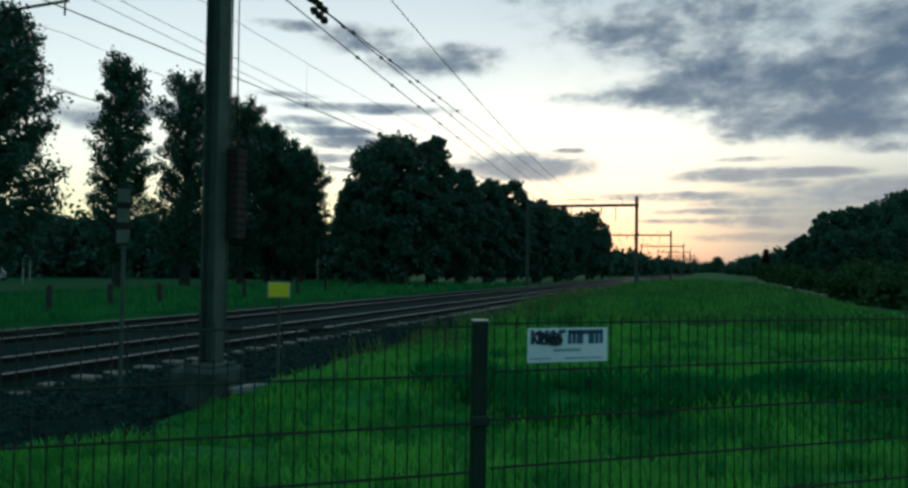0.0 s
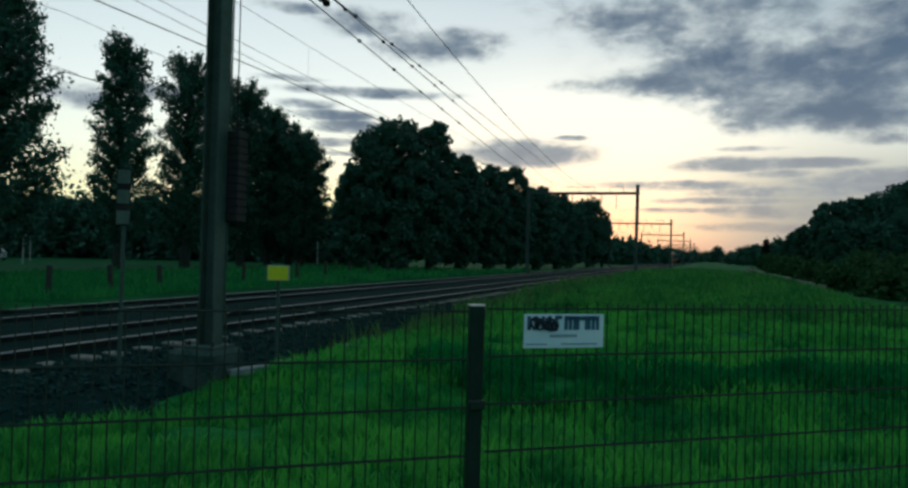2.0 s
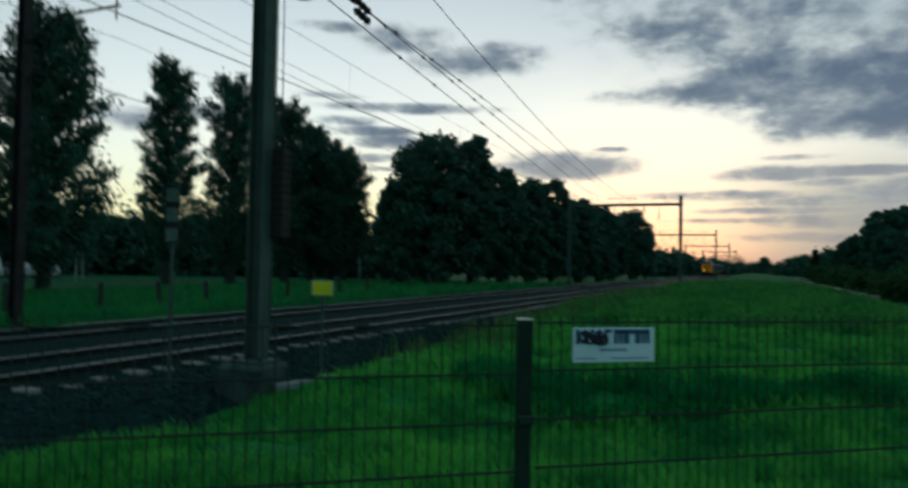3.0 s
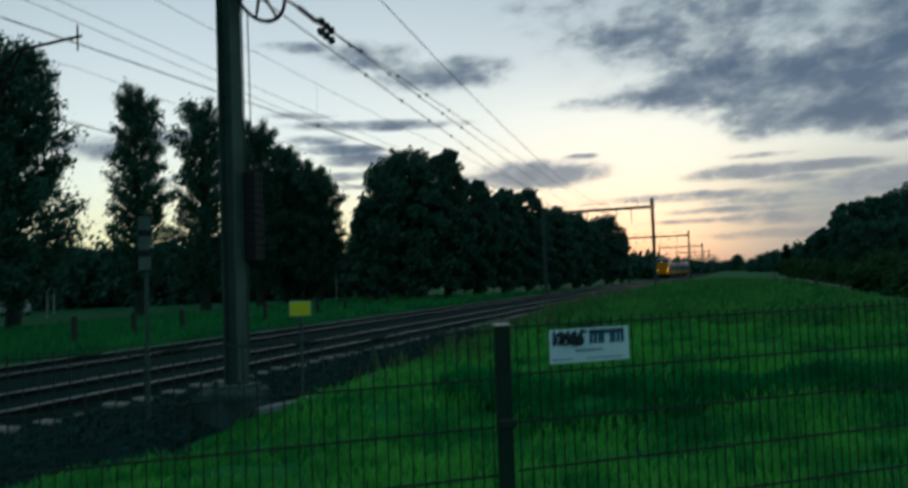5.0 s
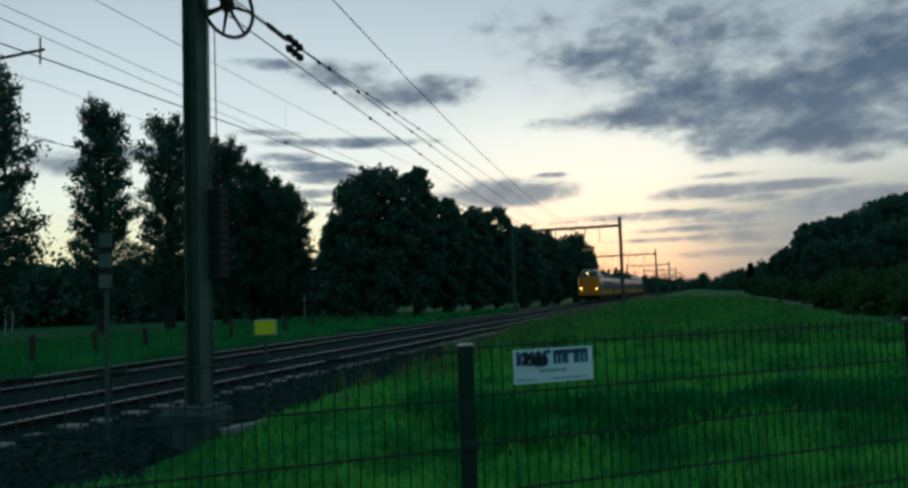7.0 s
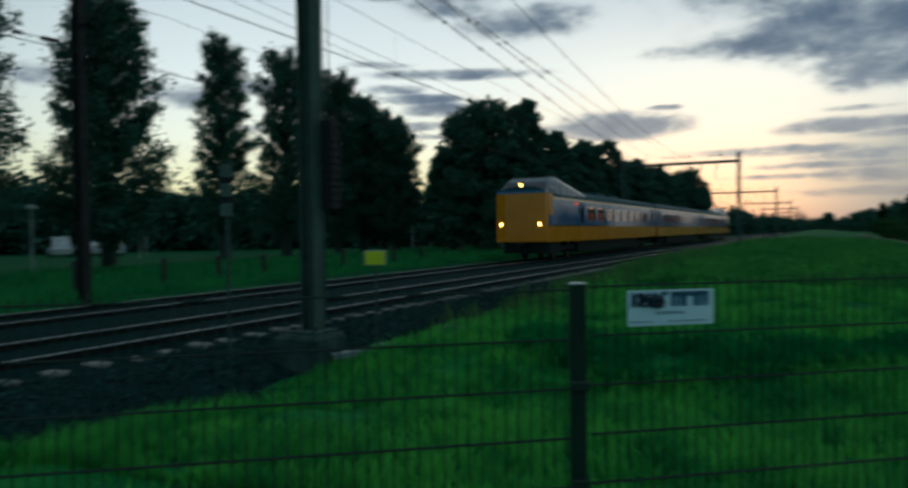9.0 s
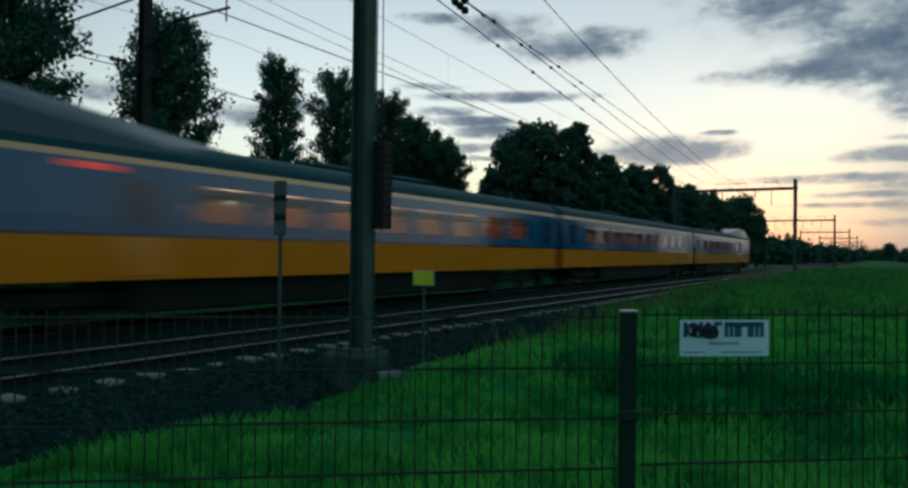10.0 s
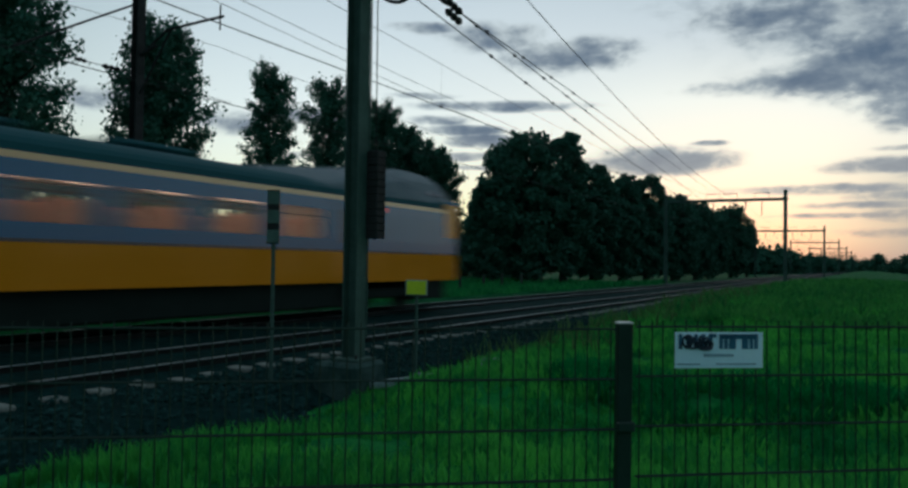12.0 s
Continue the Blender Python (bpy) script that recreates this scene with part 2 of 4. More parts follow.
SOFT = 0.15
M = dict(
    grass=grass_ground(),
    blade=foliage("grass_blades", (0.012, 0.155, 0.045), (0.13, 0.52, 0.08), 0.48, 0.7, 0.2),
    # darker blade green: the shade of the dip is put into the colour
    shaded_blade=foliage("shaded_grass_blades", (0.005, 0.105, 0.034), (0.022, 0.26, 0.06), 0.35, 1.2, 0.4),
    dry=foliage("dry_grass", (0.05, 0.12, 0.04), (0.10, 0.19, 0.07)),
    leaf=foliage("leaves", (0.022, 0.085, 0.064), (0.055, 0.150, 0.105), 0.2),
    leaf_b=foliage("shrub_leaves", (0.014, 0.06, 0.022), (0.045, 0.12, 0.04)),
    ridge=foliage("ridge_blades", (0.010, 0.12, 0.034), (0.10, 0.33, 0.07), 0.35, 0.5, 0.4),
    meadow=foliage("meadow_blades", (0.010, 0.13, 0.045), (0.05, 0.29, 0.075), 0.35, 0.4, 0.3),
    needle=foliage("needles", (0.006, 0.014, 0.010), (0.012, 0.026, 0.016)),
    bark=surface("bark", (0.010, 0.022, 0.018), (0.022, 0.040, 0.032), 3, 30, 0.95, bump=0.6),
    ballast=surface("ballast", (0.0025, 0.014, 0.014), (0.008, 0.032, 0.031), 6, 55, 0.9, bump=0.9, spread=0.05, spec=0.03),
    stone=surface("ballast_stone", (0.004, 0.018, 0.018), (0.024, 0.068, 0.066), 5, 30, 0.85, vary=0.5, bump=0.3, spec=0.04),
    sleeper=surface("sleeper_concrete", (0.10, 0.12, 0.11), (0.22, 0.24, 0.22), 3, 35, 0.85, vary=0.6, bump=0.2),
    rail_web=surface("rail_rust", (0.008, 0.012, 0.013), (0.018, 0.022, 0.022), 5, 40, 0.9, bump=0.2, spec=0.1),
    rail_head=surface("rail_polished", (0.15, 0.19, 0.20), (0.26, 0.30, 0.30), 2, 60, 0.42, metal=1.0, bump=0.02),
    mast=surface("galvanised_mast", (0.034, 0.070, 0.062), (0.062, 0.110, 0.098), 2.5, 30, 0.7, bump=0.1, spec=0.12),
    dark_steel=surface("dark_steel", (0.012, 0.014, 0.016), (0.03, 0.034, 0.036), 4, 40, 0.7, bump=0.1, spec=0.12),
    wire=surface("copper_wire_weathered", (0.02, 0.024, 0.024), (0.04, 0.045, 0.045), 2, 30, 0.7, bump=0, spec=0.12),
    concrete=surface("foundation_concrete", (0.02, 0.045, 0.044), (0.06, 0.10, 0.095), 3, 30, 0.92, bump=0.4, spec=0.06),
    coating=surface("dark_green_coating", (0.005, 0.022, 0.017), (0.012, 0.036, 0.028), 6, 60, 0.5, bump=0.05, spec=0.25),
    cap=surface("pale_plastic_cap", (0.45, 0.47, 0.47), (0.6, 0.62, 0.62), 5, 50, 0.5, bump=0.05),
    sign_white=surface("white_plate", (0.55, 0.76, 0.92), (0.64, 0.84, 0.98), 4, 40, 0.45, bump=0.03),
    ink=surface("blue_ink", (0.02, 0.09, 0.17), (0.03, 0.13, 0.23), 6, 50, 0.5, bump=0),
    scrawl=surface("dark_spray_paint", (0.005, 0.014, 0.035), (0.010, 0.026, 0.055), 9, 60, 0.5, bump=0),
    small_ink=surface("faded_blue_ink", (0.12, 0.24, 0.36), (0.2, 0.32, 0.42), 6, 50, 0.5, bump=0),
    yellow_plate=surface("yellow_reflective_plate", (0.50, 0.62, 0.01), (0.62, 0.74, 0.02), 4, 40, 0.5, bump=0.03),
    pale_paint=surface("pale_grey_paint", (0.20, 0.27, 0.25), (0.28, 0.36, 0.34), 4, 40, 0.6, bump=0.05),
    marker=surface("faded_marker_paint", (0.05, 0.095, 0.085), (0.09, 0.15, 0.135), 4, 40, 0.7, bump=0.05, spec=0.2),
    wood=surface("weathered_post_wood", (0.012, 0.024, 0.020), (0.03, 0.045, 0.036), 4, 30, 0.95, bump=0.5),
    t_yellow=surface("yellow_train_paint", (0.52, 0.20, 0.008), (0.60, 0.235, 0.012), 1.2, 20, 0.14, bump=0.003, spec=0.45),
    t_blue=surface("blue_train_paint", (0.003, 0.085, 0.21), (0.005, 0.105, 0.25), 1.2, 20, 0.10, bump=0.002, spec=0.38),
    t_roof=surface("train_roof_grey", (0.008, 0.058, 0.074), (0.018, 0.080, 0.096), 1.5, 15, 0.7, bump=0.03, spec=0.12),
    t_hood=surface("train_hood_blue", (0.008, 0.050, 0.072), (0.014, 0.068, 0.09), 1.5, 15, 0.32, bump=0.006, spec=0.4),
    t_under=surface("train_underframe", (0.006, 0.013, 0.012), (0.015, 0.025, 0.023), 3, 30, 0.85, bump=0.2, spec=0.12),
    # yellow livery stripe, its colour paled to carry the sky's bright reflection
    t_stripe=surface("train_gutter_stripe", (0.62, 0.40, 0.20), (0.7, 0.47, 0.26), 1.2, 20, 0.15, bump=0.004),
    t_glass=clear_glass("train_window_glass", (0.80, 0.80, 0.80)),
    t_dark=surface("cab_glass", (0.008, 0.016, 0.03), (0.012, 0.022, 0.04), 2, 20, 0.06, bump=0),
    t_seat=surface("red_seat_cloth", (0.58, 0.24, 0.17), (0.70, 0.40, 0.30), 8, 60, 0.9, bump=0.1),
    t_inner=surface("cream_interior_panel", (0.72, 0.50, 0.38), (0.8, 0.58, 0.45), 3, 30, 0.7, bump=0.03),
    t_lamp=glow("train_interior_light", (1.0, 0.60, 0.42), 1.5),
    display=glow("red_display_glow", (1.0, 0.10, 0.06), 0.3),
    head_lamp=glow("headlamp_glow", (1.0, 0.50, 0.10), 12.0),
    tail_lamp=glow("dim_red_lamp", (1.0, 0.12, 0.05), 0.8),
    car_white=surface("pale_car_paint", (0.30, 0.36, 0.38), (0.40, 0.45, 0.47), 2, 20, 0.3, bump=0.01),
    tyre=surface("tyre_rubber", (0.012, 0.012, 0.012), (0.025, 0.025, 0.025), 6, 50, 0.9, bump=0.1),
    render_wall=surface("pale_render_wall", (0.14, 0.20, 0.21), (0.2, 0.26, 0.27), 1.5, 20, 0.9, bump=0.1),
    roof_tile=surface("dark_roof_tile", (0.03, 0.03, 0.035), (0.06, 0.055, 0.055), 3, 20, 0.85, bump=0.4),
    lid=surface("trough_concrete", (0.10, 0.16, 0.17), (0.22, 0.29, 0.30), 4, 35, 0.85, bump=0.3, vary=0.5),
)


# ---------------------------------------------------------------- mesh tools
def mesh_of(name, bm, mat, smooth=False):
    me = bpy.data.meshes.new(name)
    bm.normal_update()
    bm.to_mesh(me)
    bm.free()
    if smooth:
        me.polygons.foreach_set("use_smooth", [True] * len(me.polygons))
    me.materials.append(mat)
    return me


def part(name, bm, mat, parent=None, label="", smooth=False):
    """One mesh object, under a thing or a part."""
    ob = new(name, mesh_of(name, bm, mat, smooth))
    ob.parent = parent
    return tagged(ob, label)


def share(name, me, m, parent):
    """Another object on the same mesh."""
    ob = new(name, me)
    ob.parent = parent
    ob.matrix_basis = m
    return ob


def empty(name, m, label, category, group="", kind=""):
    ob = new(name)
    ob.matrix_basis = m
    return tagged(ob, label, category, group, kind)


def box(bm, x0, y0, z0, x1, y1, z1, bevel=0.0, m=None):
    r = bmesh.ops.create_cube(bm, size=1.0)
    vs = r["verts"]
    bmesh.ops.transform(bm, verts=vs, matrix=Matrix.Translation(((x0 + x1) / 2, (y0 + y1) / 2, (z0 + z1) / 2)) @ Matrix.Diagonal((x1 - x0, y1 - y0, z1 - z0, 1)))
    if bevel:
        es = list({e for v in vs for e in v.link_edges})
        g = bmesh.ops.bevel(bm, geom=es, offset=bevel, segments=1, affect="EDGES")
        vs = list({v for f in g["faces"] for v in f.verts} | {v for v in vs if v.is_valid})
    if m is not None:
        bmesh.ops.transform(bm, verts=vs, matrix=m)
    return bm


def boxed(*a, **k):
    return box(bmesh.new(), *a, **k)


def tube(bm, pts, radii, sides=6, cap=True):
    """A round bar through points."""
    if not isinstance(radii, (list, tuple)):
        radii = [radii] * len(pts)
    pts = [Vector(p) for p in pts]
    rings = []
    for i, p in enumerate(pts):
        d = (pts[min(i + 1, len(pts) - 1)] - pts[max(i - 1, 0)]).normalized()
        s = d.cross(Vector((0, 0, 1)) if abs(d.z) < 0.95 else Vector((1, 0, 0))).normalized()
        u = s.cross(d)
        rings.append([bm.verts.new(p + (s * math.cos(a) + u * math.sin(a)) * radii[i]) for a in [2 * math.pi * k / sides for k in range(sides)]])
    for a, b in zip(rings, rings[1:]):
        for k in range(sides):
            bm.faces.new((a[k], a[(k + 1) % sides], b[(k + 1) % sides], b[k]))
    if cap:
        bm.faces.new(rings[0][::-1]), bm.faces.new(rings[-1])
    return bm


def tubed(*a, **k):
    return tube(bmesh.new(), *a, **k)


def prism(bm, profile, y0, y1):
    """A profile in x and z, drawn out along y."""
    a = [bm.verts.new((x, y0, z)) for x, z in profile]
    b = [bm.verts.new((x, y1, z)) for x, z in profile]
    n = len(profile)
    for i in range(n):
        bm.faces.new((a[i], a[(i + 1) % n], b[(i + 1) % n], b[i]))
    bm.faces.new(a[::-1]), bm.faces.new(b)
    bmesh.ops.recalc_face_normals(bm, faces=bm.faces)
    return bm


def hull(pts):
    bm = bmesh.new()
    for p in pts:
        bm.verts.new(p)
    r = bmesh.ops.convex_hull(bm, input=bm.verts)
    bmesh.ops.delete(bm, geom=[v for v in bm.verts if not v.link_faces], context="VERTS")
    return bm


def cards(name, centres, sizes, rng, mat, parent, upright=0.0, stretch=1.5):
    """Many small bent leaf clumps (two triangles each, folded) as one mesh."""
    n = len(centres)
    d = rng.normal(size=(n, 3))
    d[:, 2] = d[:, 2] * (1 - upright) + upright * 1.2
    d /= np.linalg.norm(d, axis=1)[:, None]
    s = np.cross(d, rng.normal(size=(n, 3)))
    s /= np.linalg.norm(s, axis=1)[:, None]
    up = np.cross(s, d)
    k = sizes[:, None]
    v = np.empty((n, 4, 3))
    v[:, 0] = centres - d * k * stretch * 0.5
    v[:, 1] = centres + s * k * 0.5 + up * k * 0.12
    v[:, 2] = centres + d * k * stretch * 0.5
    v[:, 3] = centres - s * k * 0.5 + up * k * 0.12
    idx = np.arange(n * 4).reshape(n, 4)
    tri = np.concatenate([idx[:, [0, 1, 2]], idx[:, [0, 2, 3]]])
    me = bpy.data.meshes.new(name)
    me.from_pydata(v.reshape(-1, 3).tolist(), [], tri.tolist())
    me.materials.append(mat)
    ob = new(name, me)
    ob.parent = parent
    return ob


# ---------------------------------------------------------------- ground
def ground_height(x, y):
    """Lie of the land: rail formation, a low grassy ridge beside it, a shallow ditch, the lower meadow."""
    h = 0.0
    if x < -15.8:
        h = -0.30 * min((-15.8 - x) / 3.0, 1.0)
    elif x < -5.6:
        h = -0.45
    if x >= -6.6:
        t = min(max((x + 6.6) / 2.2, 0), 1)
        h = -0.42 + 0.42 * t * t * (3 - 2 * t)
        far = min(max((y - 11) / 16, 0), 1)
        h += 0.42 * far * (1 - t) + 0.22 * far * math.exp(-((x + 1.5) / 4.0) ** 2) + 0.10 * far * t
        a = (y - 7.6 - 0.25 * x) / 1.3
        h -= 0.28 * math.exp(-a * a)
        if x > 4.4:
            h -= 0.45 * min((x - 4.4) / 4.0, 1.0)
    h += 0.05 * noise.noise((x * 0.35, y * 0.35, 0)) + 0.03 * noise.noise((x * 1.3, y * 1.3, 4))
    return h


def build_ground():
    xs = sorted(set([-900, -500, -300, -200, -140, -100, -80, -65, -55, -48, -42, -37, -33, -29, -26, -23.5, -21.5, -19.8, -18.4, -17.3, -16.4, -15.8, -15.4, -12, -9, -7.2]
                    + [-6.6 + 0.3 * i for i in range(60)] + [12, 13, 14.5, 16.5, 19, 23, 28, 36, 50, 80, 120, 200, 400, 900]))
    ys = sorted(set([-900, -300, -100, -50, -25, -12, -6, -3] + [-1 + 0.35 * i for i in range(80)] + [28, 30, 32, 35, 38, 42, 47, 53, 60, 70, 82, 96, 115, 140, 175, 220, 300, 420, 600, 1000, 1800, 3500]))
    bm = bmesh.new()
    grid = [[bm.verts.new((x, y, ground_height(x, y))) for x in xs] for y in ys]
    for j in range(len(ys) - 1):
        for i in range(len(xs) - 1):
            bm.faces.new((grid[j][i], grid[j][i + 1], grid[j + 1][i + 1], grid[j + 1][i]))
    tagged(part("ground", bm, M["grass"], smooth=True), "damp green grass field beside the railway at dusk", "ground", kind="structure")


build_ground()


# ---------------------------------------------------------------- railway
NEAR, FAR = -9.5, -13.5


def build_ballast():
    bm = bmesh.new()
    prof = [(-15.9, -0.5), (-15.1, -0.17), (-14.2, -0.105), (-12.2, -0.10), (-11.5, -0.14), (-10.3, -0.10), (-8.7, -0.105), (-8.40, -0.185), (-7.7, -0.24), (-7.1, -0.28), (-6.4, -0.50)]
    ys = [-40, -25, -15, -8, -4] + [-2 + 0.5 * i for i in range(70)] + [34, 38, 44, 52, 62, 75, 95, 130, 180, 260, 400, 700, 1500]
    px = []
    for (xa, za), (xb, zb) in zip(prof, prof[1:]):
        k = 6
        px += [(xa + (xb - xa) * i / k, za + (zb - za) * i / k) for i in range(k)]
    px.append(prof[-1])
    rows = [[bm.verts.new((x + 0.12 * noise.noise((x, y, 9)), y, z + 0.025 * noise.noise((x * 3, y * 3, 1)))) for x, z in px] for y in ys]
    for a, b in zip(rows, rows[1:]):
        for i in range(len(px) - 1):
            bm.faces.new((a[i], a[i + 1], b[i + 1], b[i]))
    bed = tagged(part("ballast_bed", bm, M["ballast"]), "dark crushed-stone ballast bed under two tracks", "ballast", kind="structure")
    # loose stones along the near shoulder
    rng = np.random.default_rng(3)
    base = bmesh.new()
    bmesh.ops.create_icosphere(base, subdivisions=1, radius=1.0)
    sv = np.array([v.co[:] for v in base.verts])
    sf = np.array([[v.index for v in f.verts] for f in base.faces])
    base.free()
    n = 5200
    x = rng.uniform(-8.4, -6.0, n)
    y = 2.0 + rng.random(n) ** 1.4 * 22
    z = np.interp(x, [p[0] for p in prof], [p[1] for p in prof]) + 0.01
    r = rng.uniform(0.018, 0.05, n)
    sq = rng.uniform(0.6, 1.25, (n, 1, 3))
    jit = 1 + 0.25 * rng.normal(size=(n, len(sv), 1))
    v = sv[None] * sq * jit * r[:, None, None] + np.stack([x, y, z], 1)[:, None]
    f = (sf[None] + (np.arange(n) * len(sv))[:, None, None]).reshape(-1, 3)
    me = bpy.data.meshes.new("loose_stones")
    me.from_pydata(v.reshape(-1, 3).tolist(), [], f.tolist())
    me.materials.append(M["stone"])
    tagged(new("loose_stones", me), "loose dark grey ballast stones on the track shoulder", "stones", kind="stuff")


def rail_profiles(x):
    web = [(x - 0.07, -0.16), (x + 0.07, -0.16), (x + 0.07, -0.145), (x + 0.012, -0.12), (x + 0.012, -0.045), (x + 0.035, -0.03), (x + 0.035, -0.008), (x - 0.035, -0.008), (x - 0.035, -0.03), (x - 0.012, -0.045), (x - 0.012, -0.12), (x - 0.07, -0.145)]
    head = [(x - 0.034, -0.0075), (x + 0.034, -0.0075), (x + 0.026, 0.0), (x - 0.026, 0.0)]
    return web, head


def build_track(cx, label):
    root = empty("track", pose(0, 0, 0), label, "railway track", "railway tracks", "structure")
    for s in (-0.7525, 0.7525):
        web, head = rail_profiles(cx + s)
        rail = part("rail", prism(bmesh.new(), web, -40, 1500), M["rail_web"], root, "rusty steel rail with a polished head")
        part("rail_head", prism(bmesh.new(), head, -40, 1500), M["rail_head"], rail, "bright polished running surface")
    return root


build_ballast()
track_near = build_track(NEAR, "railway track with pale sleepers and polished rails")
track_far = build_track(FAR, "railway track with polished rails beside the meadow")


def h_profile(w, d, tw, tf):
    return [(-w / 2, -d / 2), (w / 2, -d / 2), (w / 2, -d / 2 + tf), (tw / 2, -d / 2 + tf), (tw / 2, d / 2 - tf), (w / 2, d / 2 - tf), (w / 2, d / 2), (-w / 2, d / 2), (-w / 2, d / 2 - tf), (-tw / 2, d / 2 - tf), (-tw / 2, -d / 2 + tf), (-w / 2, -d / 2 + tf)]


def beam(length, w=0.3, d=0.3):
    """An upright H beam."""
    bm = prism(bmesh.new(), h_profile(w, d, 0.014, 0.022), 0, length)
    bmesh.ops.transform(bm, verts=bm.verts, matrix=Matrix.Rotation(math.pi / 2, 4, "X"))
    bmesh.ops.recalc_face_normals(bm, faces=bm.faces)
    return bm


def insulator(p, q, r=0.06, ribs=5):
    """A ribbed insulator between two points."""
    p, q = Vector(p), Vector(q)
    pts, rad = [], []
    for i in range(ribs * 2 + 1):
        pts.append(p.lerp(q, i / (ribs * 2)))
        rad.append(r if i % 2 else r * 0.45)
    return tubed(pts, rad, 8)


def near_mast():
    m = empty("catenary_mast", pose(-6.56, 8.75, 0.08), "tall grey galvanised H-section catenary mast on a concrete footing", "mast", "catenary masts")
    col = beam(8.6, 0.24, 0.24)
    bmesh.ops.rotate(col, verts=col.verts, cent=(0, 0, 0), matrix=Matrix.Rotation(math.pi / 2, 3, "Z"))
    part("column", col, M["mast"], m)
    part("foot_plate", boxed(-0.24, -0.24, -0.02, 0.24, 0.24, 0.025, 0.006), M["mast"], m)
    part("footing", boxed(-0.40, -0.42, -0.60, 0.34, 0.34, -0.022, 0.05), M["concrete"], m, "weathered concrete block")
    for sx in (-0.19, 0.19):
        for sy in (-0.19, 0.19):
            part("bolt", tubed([(sx, sy, 0.02), (sx, sy, 0.085)], 0.018, 6), M["dark_steel"], m)
    # tensioning wheel on the track side of the column
    hub = Vector((0.30, 0.36, 5.72))
    ax = Vector((0.95, -0.30, 0)).normalized()
    s, u = Vector((0, 0, 1)), ax.cross(Vector((0, 0, 1)))
    wheel = part("tension_wheel", tube(bmesh.new(), [hub - ax * 0.05, hub + ax * 0.05], 0.10, 12), M["dark_steel"], m, "spoked cast-iron tensioning wheel")
    rim = bmesh.new()
    k, q = 36, 6
    loops = []
    for i in range(k):
        a = 2 * math.pi * i / k
        c = hub + (s * math.cos(a) + u * math.sin(a)) * 0.46
        o = (s * math.cos(a) + u * math.sin(a))
        loops.append([rim.verts.new(c + (o * math.cos(b) + ax * math.sin(b)) * 0.03) for b in [2 * math.pi * j / q for j in range(q)]])
    for i in range(k):
        for j in range(q):
            rim.faces.new((loops[i][j], loops[i][(j + 1) % q], loops[(i + 1) % k][(j + 1) % q], loops[(i + 1) % k][j]))
    part("rim", rim, M["dark_steel"], wheel)
    for i in range(7):
        a = 2 * math.pi * (i + 0.3) / 7
        o = s * math.cos(a) + u * math.sin(a)
        part("spoke", tubed([hub + o * 0.08, hub + o * 0.45], [0.028, 0.018], 6), M["dark_steel"], wheel)
    part("wheel_bracket", tubed([(0.1, 0.1, 5.9), hub + ax * 0.09, hub - ax * 0.09, (0.1, 0.1, 5.5)], 0.03, 6), M["dark_steel"], m)
    # weight stack behind the column, with its guide rod
    part("guide_rod", tubed([(0.13, 0.13, 0.3), (0.13, 0.13, 7.6)], 0.012, 6), M["mast"], m)
    stack = part("weight_stack", tubed([(0.20, 0.20, 1.72), (0.20, 0.20, 3.02)], 0.02, 6), M["dark_steel"], m, "column of dark balance weights")
    w = mesh_of("weight", boxed(-0.11, -0.11, 0, 0.11, 0.11, 0.105, 0.012), M["dark_steel"])
    for i in range(12):
        share("weight", w, pose(0.20, 0.20, 1.74 + 0.106 * i), stack)
    part("weight_rope", tubed([(0.20, 0.20, 3.0), (0.17, 0.22, 5.4)], 0.008, 6), M["dark_steel"], m)


near_mast()


def far_mast():
    """The mast beyond the far track with its cantilever."""
    m = empty("catenary_mast", pose(-16.4, 12.6, -0.25), "grey steel catenary mast with a cantilever arm beside poplars", "mast", "catenary masts")
    col = beam(8.9, 0.24, 0.24)
    bmesh.ops.rotate(col, verts=col.verts, cent=(0, 0, 0), matrix=Matrix.Rotation(math.pi / 2, 3, "Z"))
    part("column", col, M["dark_steel"], m)
    part("footing", boxed(-0.4, -0.4, -0.5, 0.4, 0.4, 0.0, 0.04), M["concrete"], m)
    arm = part("cantilever_arm", tubed([(0.1, 0, 6.9), (1.1, 0, 7.42), (3.0, 0, 7.47)], 0.035, 8), M["dark_steel"], m)
    part("brace", tubed([(0.1, 0, 5.9), (1.2, 0, 7.40)], 0.03, 8), M["dark_steel"], m)
    part("insulator", insulator((0.14, 0, 6.92), (0.7, 0, 7.08)), M["dark_steel"], arm)
    part("clamp", tubed([(2.9, 0, 7.75), (2.9, 0, 7.15)], 0.02, 6), M["dark_steel"], arm)
    part("stay", tubed([(0, -0.1, 8.2), (0, -3.2, 6.3)], 0.03, 6), M["dark_steel"], m)


far_mast()


